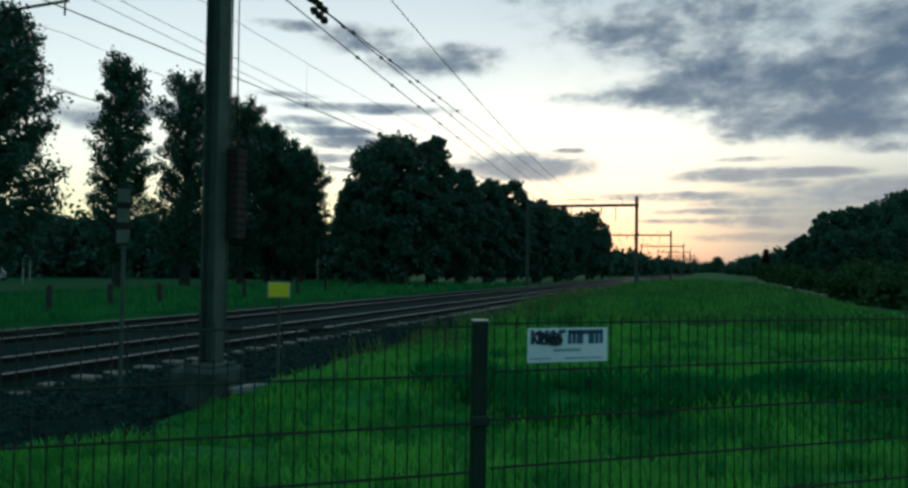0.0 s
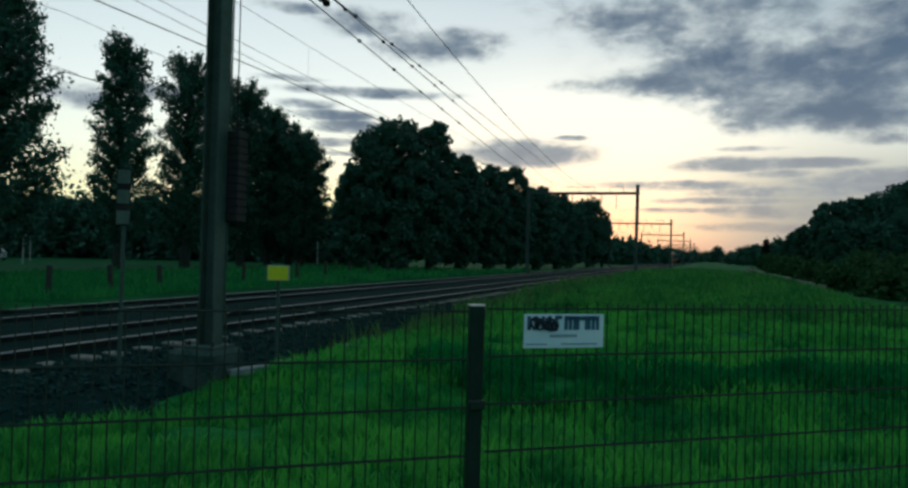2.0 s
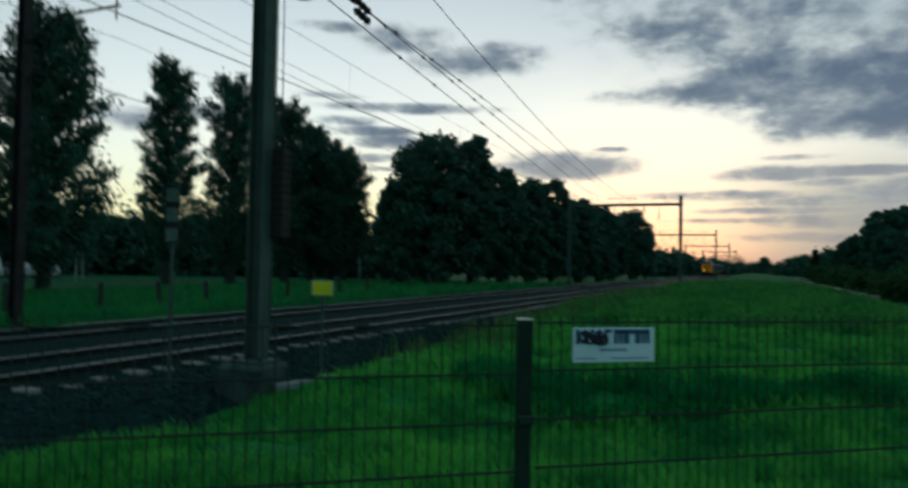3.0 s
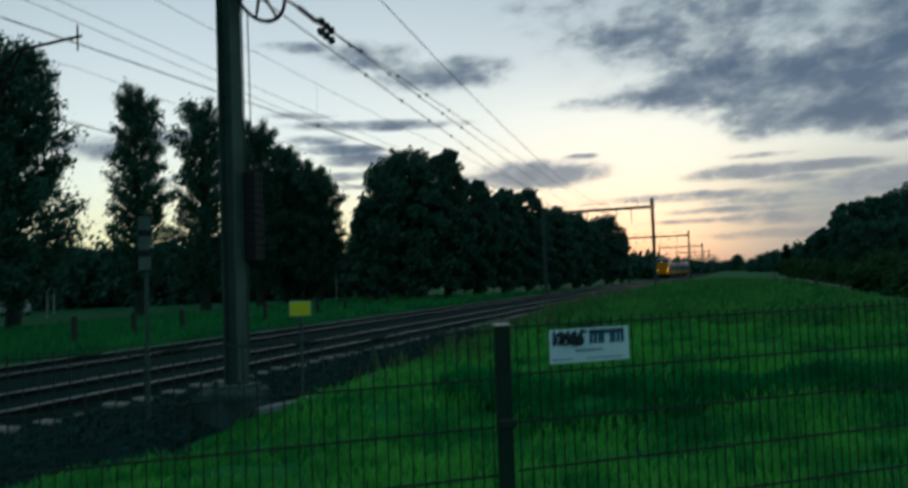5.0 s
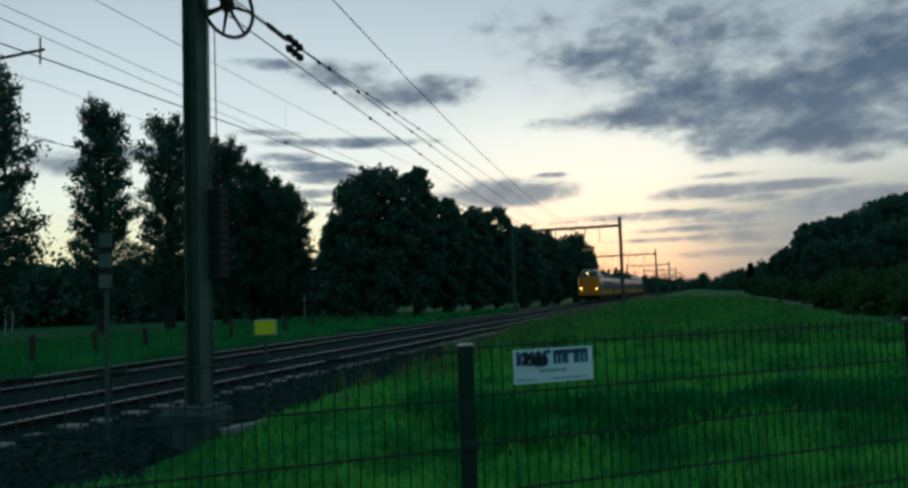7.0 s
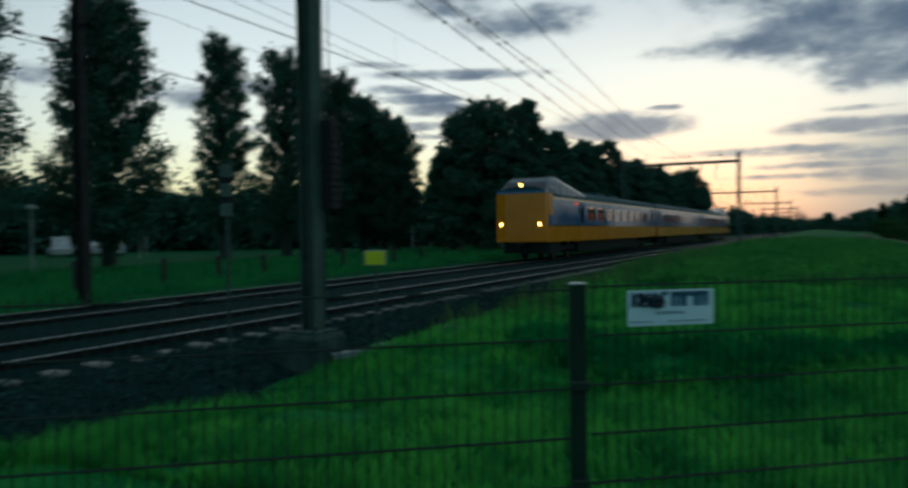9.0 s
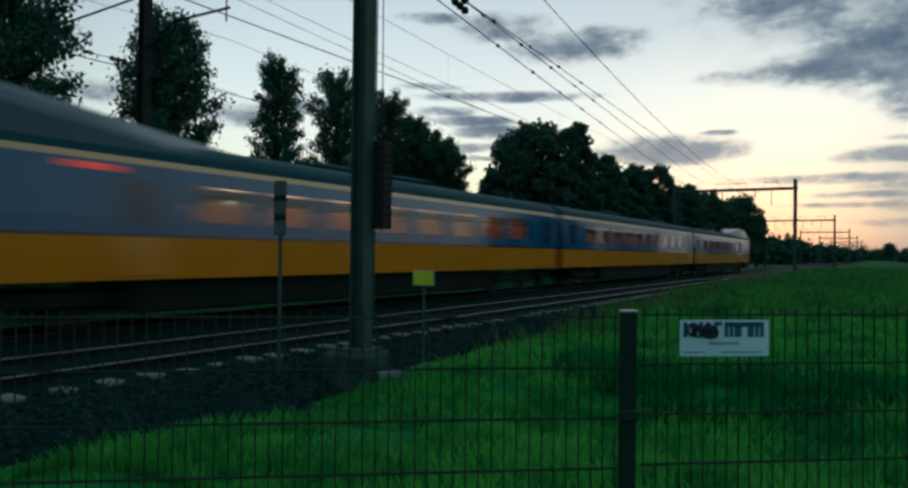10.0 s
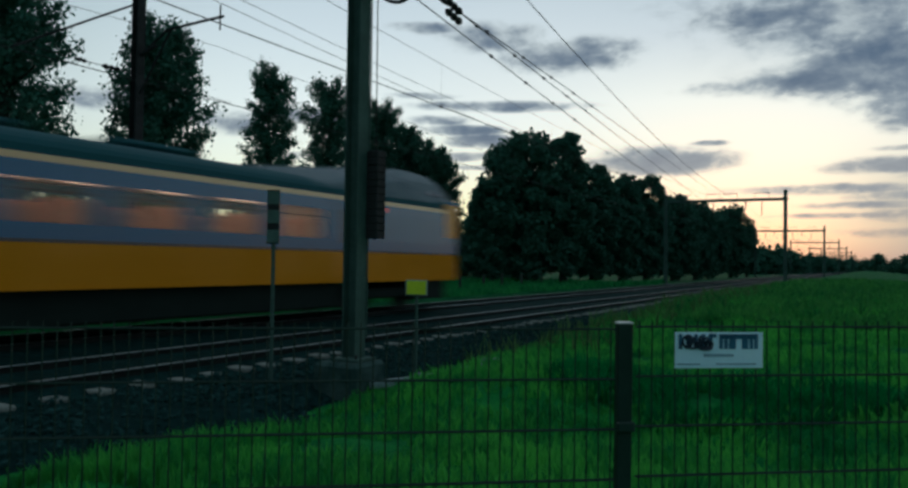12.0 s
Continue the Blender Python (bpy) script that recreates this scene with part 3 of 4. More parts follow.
def portal_template(y):
    """A portal over both tracks: two H columns, a beam, droppers with insulators and registration arms."""
    m = empty("catenary_portal", pose(0, y, 0), "steel catenary portal spanning both railway tracks", "portal", "catenary portals")
    for x, top in ((-16.3, 7.9), (-6.35, 8.05)):
        bm = beam(top + 0.3, 0.28, 0.28)
        bmesh.ops.translate(bm, verts=bm.verts, vec=(x, 0, -0.3))
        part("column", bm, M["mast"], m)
        part("footing", boxed(x - 0.4, -0.4, -0.6, x + 0.4, 0.4, -0.1, 0.03), M["concrete"], m)
    part("crossbeam", boxed(-16.5, -0.12, 7.15, -6.15, 0.12, 7.40, 0.01), M["mast"], m)
    for cx in (NEAR, FAR):
        for dx in (-1.3, 1.3):
            part("hanger", tubed([(cx + dx, 0, 7.12), (cx + dx, 0, 5.9)], 0.035, 6), M["dark_steel"], m)
            part("support_frame", tubed([(cx + dx - 0.6, 0, 7.42), (cx + dx - 0.6, 0, 7.85), (cx + dx + 0.6, 0, 7.85), (cx + dx + 0.6, 0, 7.42)], 0.03, 6), M["dark_steel"], m)
        part("registration_arm", tubed([(cx - 1.3, 0, 5.95), (cx + 0.2, 0, 5.45)], 0.025, 6), M["dark_steel"], m)
        part("insulator", insulator((cx, 0, 7.1), (cx, 0, 6.6), 0.07), M["dark_steel"], m)
    return m


portal = portal_template(68.5)
for py in (128.5, 189, 249, 309, 369, 429):
    copy_thing(portal, pose(0, py, 0))


# ---------------------------------------------------------------- overhead wires
def sag(p, q, drop, n=14):
    p, q = Vector(p), Vector(q)
    return [p.lerp(q, i / n) - Vector((0, 0, drop * 4 * (i / n) * (1 - i / n))) for i in range(n + 1)]


def overhead(cx, contact, mess, shift, label):
    root = empty("overhead_line", pose(0, 0, 0), label, "overhead line", "overhead lines")
    stops = [-47.5, 12.6 - shift, 68.5, 128.5, 189, 249, 309, 369]
    lines = part("contact_wire", tubed([(cx, y, contact) for y in stops], 0.011, 5), M["wire"], root)
    for a, b in zip(stops, stops[1:]):
        part("messenger_wire", tubed(sag((cx, a, mess), (cx, b, mess), 0.75), 0.006, 5), M["wire"], root)
    for a, b in zip(stops[:5], stops[1:5]):
        n = 8
        for i in range(1, n):
            f = i / n
            y = a + (b - a) * f
            part("dropper", tubed([(cx, y, contact), (cx, y, mess - 0.75 * 4 * f * (1 - f))], 0.0025, 4), M["wire"], root)
            part("clip", boxed(cx - 0.02, y - 0.05, contact - 0.02, cx + 0.02, y + 0.05, contact + 0.03), M["dark_steel"], root)
    return root


overhead(NEAR, 5.40, 6.80, 3.9, "copper contact and messenger wires over the near track")
far_line = overhead(FAR, 5.21, 6.50, 0.0, "copper contact and messenger wires over the meadow-side track")
part("insulator", insulator((FAR, 9.55, 5.33), (FAR, 9.95, 5.34), 0.06, 3), M["dark_steel"], far_line)
part("insulator", insulator((FAR, 9.0, 5.33), (FAR, 9.2, 5.33), 0.045, 2), M["dark_steel"], far_line)
part("jumper", tubed([(FAR, 6.5, 5.36), (FAR, 9.0, 5.33), (FAR, 9.95, 5.34), (FAR, 13.0, 5.24)], 0.008, 5), M["wire"], far_line)


def tension_lines():
    root = empty("tension_cable", pose(0, 0, 0), "steel tension cables with double insulators running from the mast wheel", "cable", "tension cables")
    for k, (z0, z1, x0, x1, d) in enumerate(((5.92, 7.25, -6.20, -13.0, 0.05), (5.86, 8.3, -6.20, -12.6, 0.0), (5.70, 6.15, -6.30, -12.7, 0.2))):
        part("cable", tubed(sag((x0, 9.1, z0), (x1, 68.5, z1), d), 0.011, 5), M["wire"], root)
        for i in range(5):
            y = 12.5 + 2.3 * i + 0.5 * k
            f = (y - 9.1) / 59.4
            p = Vector((x0 + (x1 - x0) * f, y, z0 + (z1 - z0) * f - d * 4 * f * (1 - f)))
            part("clip", boxed(p.x - 0.025, p.y - 0.05, p.z - 0.03, p.x + 0.025, p.y + 0.05, p.z + 0.03, 0.008), M["dark_steel"], root)
    part("feeder", tubed(sag((-6.35, 8.9, 7.80), (-9.0, 68.5, 7.0), 1.3), 0.011, 5), M["wire"], root)
    for dx, dz in ((0.0, 0.08), (0.0, -0.10)):
        part("insulator", insulator((-6.42 + dx, 11.05, 5.92 + dz), (-6.50 + dx, 11.7, 5.90 + dz), 0.075, 3), M["dark_steel"], root)
    for z0, z1, d in ((6.98, 6.7, 0.55), (6.72, 6.4, 0.6)):
        part("feeder", tubed([(-11.5, -20, z0 + 1.6)] + sag((-11.5, 9.0, z0), (-11.5, 68.5, z1), d), 0.007, 5), M["wire"], root)
    part("yoke", tubed([(-6.34, 10.3, 5.94), (-6.42, 11.0, 5.94)], 0.04, 6), M["dark_steel"], root)


tension_lines()


# ---------------------------------------------------------------- signs and posts beside the track
def hectometre_pole():
    m = empty("track_marker", pose(-7.24, 7.8, -0.2, 0, 0, 28), "slim steel post with three pale marker plates", "marker post")
    part("pole", tubed([(0, 0, 0), (0, 0, 2.60)], 0.028, 8), M["mast"], m)
    part("board", boxed(-0.085, -0.05, 1.91, 0.085, -0.032, 2.65, 0.004), M["dark_steel"], m)
    for z in (1.92, 2.19, 2.45):
        part("plate", boxed(-0.08, -0.062, z, 0.08, -0.052, z + 0.18, 0.003), M["marker"], m)


def yellow_sign():
    m = empty("yellow_sign", pose(-5.965, 9.5, -0.30, 0, 0, 22), "small yellow plate on a thin grey post", "sign")
    part("post", tubed([(0, 0, 0), (0, 0, 1.52)], 0.024, 8), M["mast"], m)
    p = part("plate", boxed(-0.165, -0.045, 1.29, 0.165, -0.03, 1.52, 0.006), M["pale_paint"], m)
    part("face", boxed(-0.145, -0.052, 1.305, 0.145, -0.0455, 1.505, 0.002), M["yellow_plate"], p, "bright yellow face")


hectometre_pole()
yellow_sign()


def meadow_posts():
    rng = random.Random(5)
    spots = [(-20.6, 10.0), (-20.6, 12.6), (-20.7, 15.6), (-20.8, 19.1), (-20.2, 21.2), (-19.9, 23.4), (-20.6, 26.9), (-21.6, 31.2), (-20.6, 34.6), (-23.0, 42.0), (-23.4, 46.0), (-23.9, 50.0), (-24.1, 54.0), (-24.3, 58.5)]
    t = None
    for x, y in spots:
        m = pose(x, y, ground_height(x, y) - 0.15, rng.uniform(-3, 3), rng.uniform(-3, 3), rng.uniform(0, 90))
        if t is None:
            t = empty("fence_post", m, "weathered round wooden post standing in the meadow grass", "post", "meadow posts")
            part("stake", tubed([(0, 0, 0), (0.01, 0, 0.6), (0, 0, 1.15), (0, 0, 1.18)], [0.10, 0.10, 0.095, 0.06], 9), M["wood"], t)
        else:
            copy_thing(t, m)


meadow_posts()


# ---------------------------------------------------------------- trees
def tree(name, x, y, height, radius, label, seed, shape="poplar", leaves=4200, size=0.32, mat="leaf", clear=1.2, group="trees", taper=0.35):
    """A tapered trunk with limbs, and a crown of clumps of leaves along the limbs."""
    rng = np.random.default_rng(seed)
    g = ground_height(x, y)
    root = empty(name, pose(x, y, g - 0.1), label, "tree", group)
    bm = bmesh.new()
    r0 = 0.022 * height + 0.05
    top = height * (0.9 if shape != "bush" else 0.5)
    spine = [Vector((0.25 * math.sin(i * 1.1 + seed), 0.2 * math.cos(i * 1.7 + seed), top * i / 6)) * (1 if i else 0) for i in range(7)]
    tube(bm, spine, [r0 * (1 - 0.9 * i / 6) + 0.01 for i in range(7)], 8)
    twigs = bmesh.new()
    centres = []
    limbs = {"poplar": 84, "round": 90, "bush": 50, "spruce": 60}[shape]
    for i in range(limbs):
        f = (i + 0.5) / limbs
        z0 = clear + (height * 0.88 - clear) * f
        a = i * 2.39996 + rng.uniform(-0.4, 0.4)
        if shape == "poplar":
            env = radius * (1.15 - taper * f) * min(0.45 + f * 5.0, 1.0) * (1.0 if f < 0.82 else math.sqrt(max(1 - ((f - 0.82) / 0.2) ** 2, 0.05)))
            env *= 0.88 + 0.24 * (0.5 + 0.5 * math.sin(z0 * 1.7 + a + seed))
            reach, rise = env * rng.uniform(0.7, 1.0), height * rng.uniform(0.06, 0.12)
        elif shape == "round":
            env = radius * math.sqrt(max(1 - (2 * (f * 0.9 + 0.06) - 0.92) ** 2, 0.08))
            reach, rise = env * rng.uniform(0.55, 1.08), height * rng.uniform(0.0, 0.12)
        elif shape == "bush":
            env = radius * math.sqrt(max(1 - f ** 1.8, 0.06))
            reach, rise = env * rng.uniform(0.4, 1.1), height * rng.uniform(0.02, 0.14)
        else:
            env = radius * (1 - f) + 0.1
            reach, rise = env * rng.uniform(0.85, 1.05), -0.03 * height
        st = spine[0].lerp(spine[-1], 0) if z0 < 0.2 else Vector((0, 0, min(z0, top * 0.98)))
        en = Vector((math.cos(a) * reach, math.sin(a) * reach, min(z0 + rise, height)))
        mid = st.lerp(en, 0.5) + Vector((0, 0, -0.05 * reach))
        tube(twigs, [st, mid, en], [r0 * 0.28 * (1 - 0.6 * f), r0 * 0.16 * (1 - 0.6 * f), 0.012], 5)
        k = leaves // limbs
        u = rng.random(k) ** 0.6
        line = np.array(st)[None] * (1 - u)[:, None] + np.array(en)[None] * u[:, None]
        blob = rng.normal(size=(k, 3)) * np.array([1, 1, 1.15 if shape != "spruce" else 0.4]) * ((0.055 * radius + 0.08) if shape == "poplar" else (0.09 * radius + 0.12)) * rng.uniform(0.7, 1.25)
        centres.append(line + blob)
    c = np.concatenate(centres)
    c[:, 2] = np.clip(c[:, 2], 0.3, None)
    part("trunk", bm, M["bark"], root)
    tagged(part("branchwork", twigs, M["bark"], root), kind="stuff")
    cards("crown", c, rng.uniform(0.5, 1.5, len(c)) * size, rng, M[mat], root, upright=0.75 if shape == "poplar" else 0.2, stretch=1.7 if shape == "poplar" else 1.4)
    return root


def leafy_tree(name, x, y, height, radius, label, seed, group="trees", mat="leaf", low=0.5):
    """A broad tree: trunk, forking limbs, and a crown of separate leafy boughs with gaps between them."""
    rng = np.random.default_rng(seed)
    root = empty(name, pose(x, y, ground_height(x, y) - 0.1), label, "tree", group)
    bm = bmesh.new()
    r0 = 0.02 * height + 0.06
    tube(bm, [(0, 0, 0), (0.1, 0, height * 0.3), (0, 0.15, height * 0.6), (0.1, 0, height * 0.85)], [r0 * 1.2, r0, r0 * 0.6, 0.03], 8)
    twigs = bmesh.new()
    half = (height - low) / 2
    boughs = 40
    leaves, widths = [], []
    for i in range(boughs):
        u = 1 - 2 * (i + 0.5) / boughs
        ring = math.sqrt(1 - u * u) ** 0.7
        a = i * 2.39996 + rng.uniform(-0.35, 0.35)
        out = rng.uniform(0.60, 0.86)
        size = radius * rng.uniform(0.20, 0.34)
        tip = np.array([math.cos(a) * ring * radius * out, math.sin(a) * ring * radius * out, low + half * (1 + u * (0.86 if u > 0 else 0.9))])
        tip[2] = min(tip[2], height - size * 0.8)
        st = Vector((0, 0, max(0.3, tip[2] * 0.72)))
        tube(twigs, [st, st.lerp(Vector(tip), 0.5) - Vector((0, 0, 0.06 * radius)), Vector(tip)], [r0 * 0.35, r0 * 0.2, 0.015], 5)
        n = int(330 + 130 * size)
        d = rng.normal(size=(n, 3))
        d /= np.linalg.norm(d, axis=1)[:, None]
        ragged = 1 + 0.22 * np.sin(d[:, 0] * 5 + i) * np.cos(d[:, 2] * 4 + 2 * i)
        leaves.append(tip + d * (rng.random(n) ** 0.45 * size * ragged * 1.12)[:, None] * np.array([1.1, 1.1, 0.9]))
        widths.append(rng.uniform(0.6, 1.4, n) * 0.24 * max(1.0, radius / 3.6))
    n = 2000
    d = rng.normal(size=(n, 3))
    d /= np.linalg.norm(d, axis=1)[:, None]
    core = d * (rng.random(n) ** 0.4)[:, None] * np.array([radius * 0.66, radius * 0.66, half * 0.74]) + np.array([0, 0, low + half * 0.88])
    leaves.append(core)
    widths.append(rng.uniform(0.6, 1.4, n) * 0.36 * max(1.0, radius / 3.6))
    c = np.concatenate(leaves)
    c[:, 2] = np.clip(c[:, 2], 0.2, None)
    part("trunk", bm, M["bark"], root)
    tagged(part("branchwork", twigs, M["bark"], root), kind="stuff")
    cards("crown", c, np.concatenate(widths), rng, M[mat], root, upright=0.15, stretch=1.4)
    return root


def by_bearing(left, away):
    """A place by its angle to the left of the track's line and its distance."""
    a = radians(left)
    return -math.sin(a) * away, math.cos(a) * away


POPLAR = "tall dark poplar tree standing at the edge of the meadow"
ROUND = "broad dark leafy tree beyond the railway"
SHRUB = "dense dark green shrub on the grassy verge"
for k, (left, away, h, r, kind, cnt) in enumerate([
        (60.6, 37.0, 18.5, 3.3, "poplar", 9000), (51.0, 43.0, 14.9, 3.5, "poplar", 9000), (43.2, 58.0, 17.2, 2.3, "poplar", 6500), (38.8, 63.0, 17.4, 2.8, "poplar", 8000),
        (34.9, 68.0, 17.0, 2.5, "poplar", 8000), (33.0, 71.0, 15.2, 2.3, "poplar", 8000), (31.5, 70.0, 13.6, 2.7, "poplar", 9000), (30.6, 68.0, 12.5, 2.3, "poplar", 9000), (68.0, 38.0, 17.0, 3.2, "poplar", 6000)]):
    x, y = by_bearing(left, away)
    tree("poplar", x, y, h, r * 1.0, POPLAR, 11 + k, kind, int(cnt * 4.2), 0.125, taper=(0.5, 0.62, 0.3, 0.35, 0.35, 0.35, 0.25, 0.25, 0.4)[k])
for k, (left, away, h, r) in enumerate([
        (23.9, 66.0, 13.6, 4.1), (20.9, 67.0, 14.0, 2.7), (26.3, 64.0, 9.5, 2.0), (18.7, 72.0, 11.7, 2.6), (16.6, 78.0, 11.2, 2.5), (14.8, 82.0, 11.7, 2.5),
        (12.9, 92.0, 10.5, 3.2), (11.3, 100.0, 10.1, 3.0), (10.4, 112.0, 9.8, 2.9), (8.9, 126.0, 11.6, 3.6), (7.8, 134.0, 9.2, 1.8)]):
    x, y = by_bearing(left, away)
    leafy_tree("tree", x, y, h, r, ROUND, 31 + k)
# far line of trees, closing the view along the track
for k, (left, away, h, r, kind, cnt) in enumerate([
        (6.6, 190.0, 6.4, 4.5, "bush", 3000), (5.6, 205.0, 6.8, 4.5, "bush", 3000), (4.7, 230.0, 6.0, 4.5, "bush", 2500), (3.6, 250.0, 5.6, 5.0, "bush", 2500),
        (2.9, 300.0, 6.4, 5.5, "bush", 2500), (2.1, 330.0, 5.6, 5.5, "bush", 2500), (1.2, 420.0, 6.5, 7.0, "bush", 2500), (0.3, 450.0, 5.6, 8.0, "bush", 2500), (-0.4, 430.0, 8.6, 4.2, "round", 2200),
        (-1.4, 420.0, 6.2, 7.0, "bush", 2500), (-2.2, 330.0, 7.6, 6.0, "bush", 2500), (-3.0, 300.0, 8.2, 5.5, "bush", 2500), (-4.6, 240.0, 9.0, 5.0, "bush", 2500),
        (-5.3, 225.0, 8.0, 4.5, "bush", 2500)]):
    x, y = by_bearing(left, away)
    tree("far_tree", x, y, h, r, "distant dark tree on the horizon line", 61 + k, kind, cnt, 0.7, clear=0.4, group="distant trees")
for k, (left, away, h, r) in enumerate([(-3.65, 230.0, 9.2, 1.9), (-6.1, 150.0, 7.6, 1.4), (-6.5, 148.0, 5.8, 1.2)]):
    x, y = by_bearing(left, away)
    tree("spruce", x, y, h, r, "small pointed dark spruce in the tree line", 81 + k, "spruce", 2600, 0.4, "needle", 0.4, "spruces")
# belt behind the poplars, and shrubs under them
for k, (left, away, h, r) in enumerate([(70, 95, 7, 6), (64, 100, 6.4, 6), (58, 105, 7, 6), (53, 100, 5.6, 6), (48, 108, 6.2, 7), (43, 104, 5.6, 6), (38.5, 100, 6.6, 6), (34, 104, 6.2, 6), (30, 102, 6.6, 6), (27.3, 100, 8.6, 2.6), (25.2, 92, 6, 5), (67, 92, 7, 6), (61, 96, 7, 6), (55.5, 97, 6.4, 6), (50.5, 98, 6, 6), (45.5, 100, 6, 6), (41, 98, 6, 6), (36.2, 98, 6.4, 6), (32, 96, 6.4, 6)]):
    x, y = by_bearing(left, away)
    tree("hedge_tree", x, y, h * 1.25, r, "low dark tree in the belt behind the meadow", 101 + k, "bush", 5000, 0.5, clear=0.3, group="meadow belt")
for k, (left, away, h, r) in enumerate([
        (-5.6, 128, 6.9, 2.2), (-6.5, 120, 7.6, 2.2), (-7.7, 105, 9.9, 2.4), (-8.7, 108, 10.5, 2.3), (-9.7, 110, 10.8, 2.8), (-10.9, 114, 11.8, 3.4), (-12.4, 118, 13.6, 4.4),
        (-14.3, 124, 14.8, 5.2), (-8.2, 98, 6.8, 2.4), (-13.2, 104, 9.0, 4.0), (-10.2, 100, 7.0, 3.0)]):
    x, y = by_bearing(left, away)
    leafy_tree("shrub_tree", x, y, h, r, "dense dark leafy tree beside the grass strip", 121 + k, group="verge trees", low=0.2)
for k, (x, y, h, r) in enumerate([(8.2, 60, 1.7, 1.3), (8.0, 52, 1.5, 1.2), (8.8, 44, 1.5, 1.3), (7.9, 78, 2.0, 1.5), (9.8, 39, 1.6, 1.3), (11.2, 36, 1.9, 1.4), (7.8, 96, 2.4, 1.8), (8.0, 69, 1.9, 1.4), (7.9, 87, 2.2, 1.6), (7.8, 112, 2.8, 2.2), (12.5, 48, 2.2, 1.8), (14.0, 56, 2.6, 2.0), (11.0, 53, 2.2, 1.7), (15.5, 64, 2.8, 2.2), (10.6, 62, 2.4, 1.8), (12.8, 74, 3.0, 2.4), (17.5, 76, 3.2, 2.6)]):
    tree("verge_bush", x, y, h, r, SHRUB, 141 + k, "bush", 2600, 0.2, "leaf_b", 0.1, "verge bushes")


# ---------------------------------------------------------------- far houses, cars and lamps
def house(x, y, turn, w, d, h):
    root = empty("house", pose(x, y, ground_height(x, y) - 0.1, 0, 0, turn), "pale rendered house half hidden behind trees", "house", "far houses")
    wall = part("wall", boxed(-w / 2, -d / 2, 0, w / 2, d / 2, h, 0.02), M["render_wall"], root)
    bm = hull([(-w / 2 - 0.3, -d / 2 - 0.3, h + 0.01), (w / 2 + 0.3, -d / 2 - 0.3, h + 0.01), (-w / 2 - 0.3, d / 2 + 0.3, h + 0.01), (w / 2 + 0.3, d / 2 + 0.3, h + 0.01), (-w / 2 - 0.3, 0, h + d * 0.42), (w / 2 + 0.3, 0, h + d * 0.42)])
    part("roof", bm, M["roof_tile"], root)
    for i in range(2):
        cx = -w / 4 + i * w / 2
        win = part("window", boxed(cx - 0.5, -d / 2 - 0.05, 1.0, cx + 0.5, -d / 2 - 0.005, 2.2, 0.01), M["pale_paint"], root)
        part("pane", boxed(cx - 0.42, -d / 2 - 0.07, 1.08, cx + 0.42, -d / 2 - 0.052, 2.12), M["t_dark"], win)
    return root


house(-76.0, 41.0, 35, 5.0, 4.5, 2.4)


def cabinet(x, y):
    root = empty("equipment_cabinet", pose(x, y, ground_height(x, y) - 0.05, 0, 0, -15), "pale grey trackside cabinet among dark shrubs", "cabinet")
    part("body", boxed(-0.28, -0.2, 0.1, 0.28, 0.2, 0.75, 0.015), M["render_wall"], root)
    part("plinth", boxed(-0.26, -0.18, -0.2, 0.26, 0.18, 0.099), M["concrete"], root)
    part("lid", boxed(-0.31, -0.23, 0.751, 0.31, 0.23, 0.80, 0.015), M["marker"], root)
    for x0 in (-0.265, 0.005):
        part("door", boxed(x0, -0.216, 0.14, x0 + 0.26, -0.201, 0.73, 0.004), M["render_wall"], root)


cabinet(9.3, 47.0)


def parked_car(x, y, turn, van=False):
    root = empty("parked_car", pose(x, y, ground_height(x, y), 0, 0, turn), "pale parked van under the trees" if van else "pale parked car under the trees", "car", "parked cars")
    h = 1.9 if van else 1.42
    L = 2.3 if van else 2.1
    body = hull([(sx * 0.85, sy * L, z) for sx in (-1, 1) for sy in (-1, 1) for z in (0.28, 0.75)] + [(sx * 0.8, sy * (L - 0.12), 0.9) for sx in (-1, 1) for sy in (-1, 1)])
    part("body", body, M["car_white"], root)
    cab = hull([(sx * 0.8, y0, 0.905) for sx in (-1, 1) for y0 in (-1.5 if not van else -1.9, 1.7)] + [(sx * 0.66, y0, h) for sx in (-1, 1) for y0 in (-0.8 if not van else -1.2, 1.2)])
    part("cabin", cab, M["car_white"], root)
    for sx in (-1, 1):
        part("side_window", hull([(sx * (0.83 if z < 1 else 0.715), yy, z) for z, ys in ((0.98, (-1.2, 1.3)), (h - 0.12, (-0.75, 1.0))) for yy in ys] + [(sx * 0.6, 0, 1.1)]), M["t_dark"], root)
        for sy in (-1.3, 1.3):
            part("wheel", tubed([(sx * 0.68, sy, 0.32), (sx * 0.88, sy, 0.32)], 0.32, 14), M["tyre"], root)


for args in ((-64.7, 47.0, 60, True), (-63.3, 48.9, 65, False), (-62.0, 50.6, 60, False)):
    parked_car(*args)


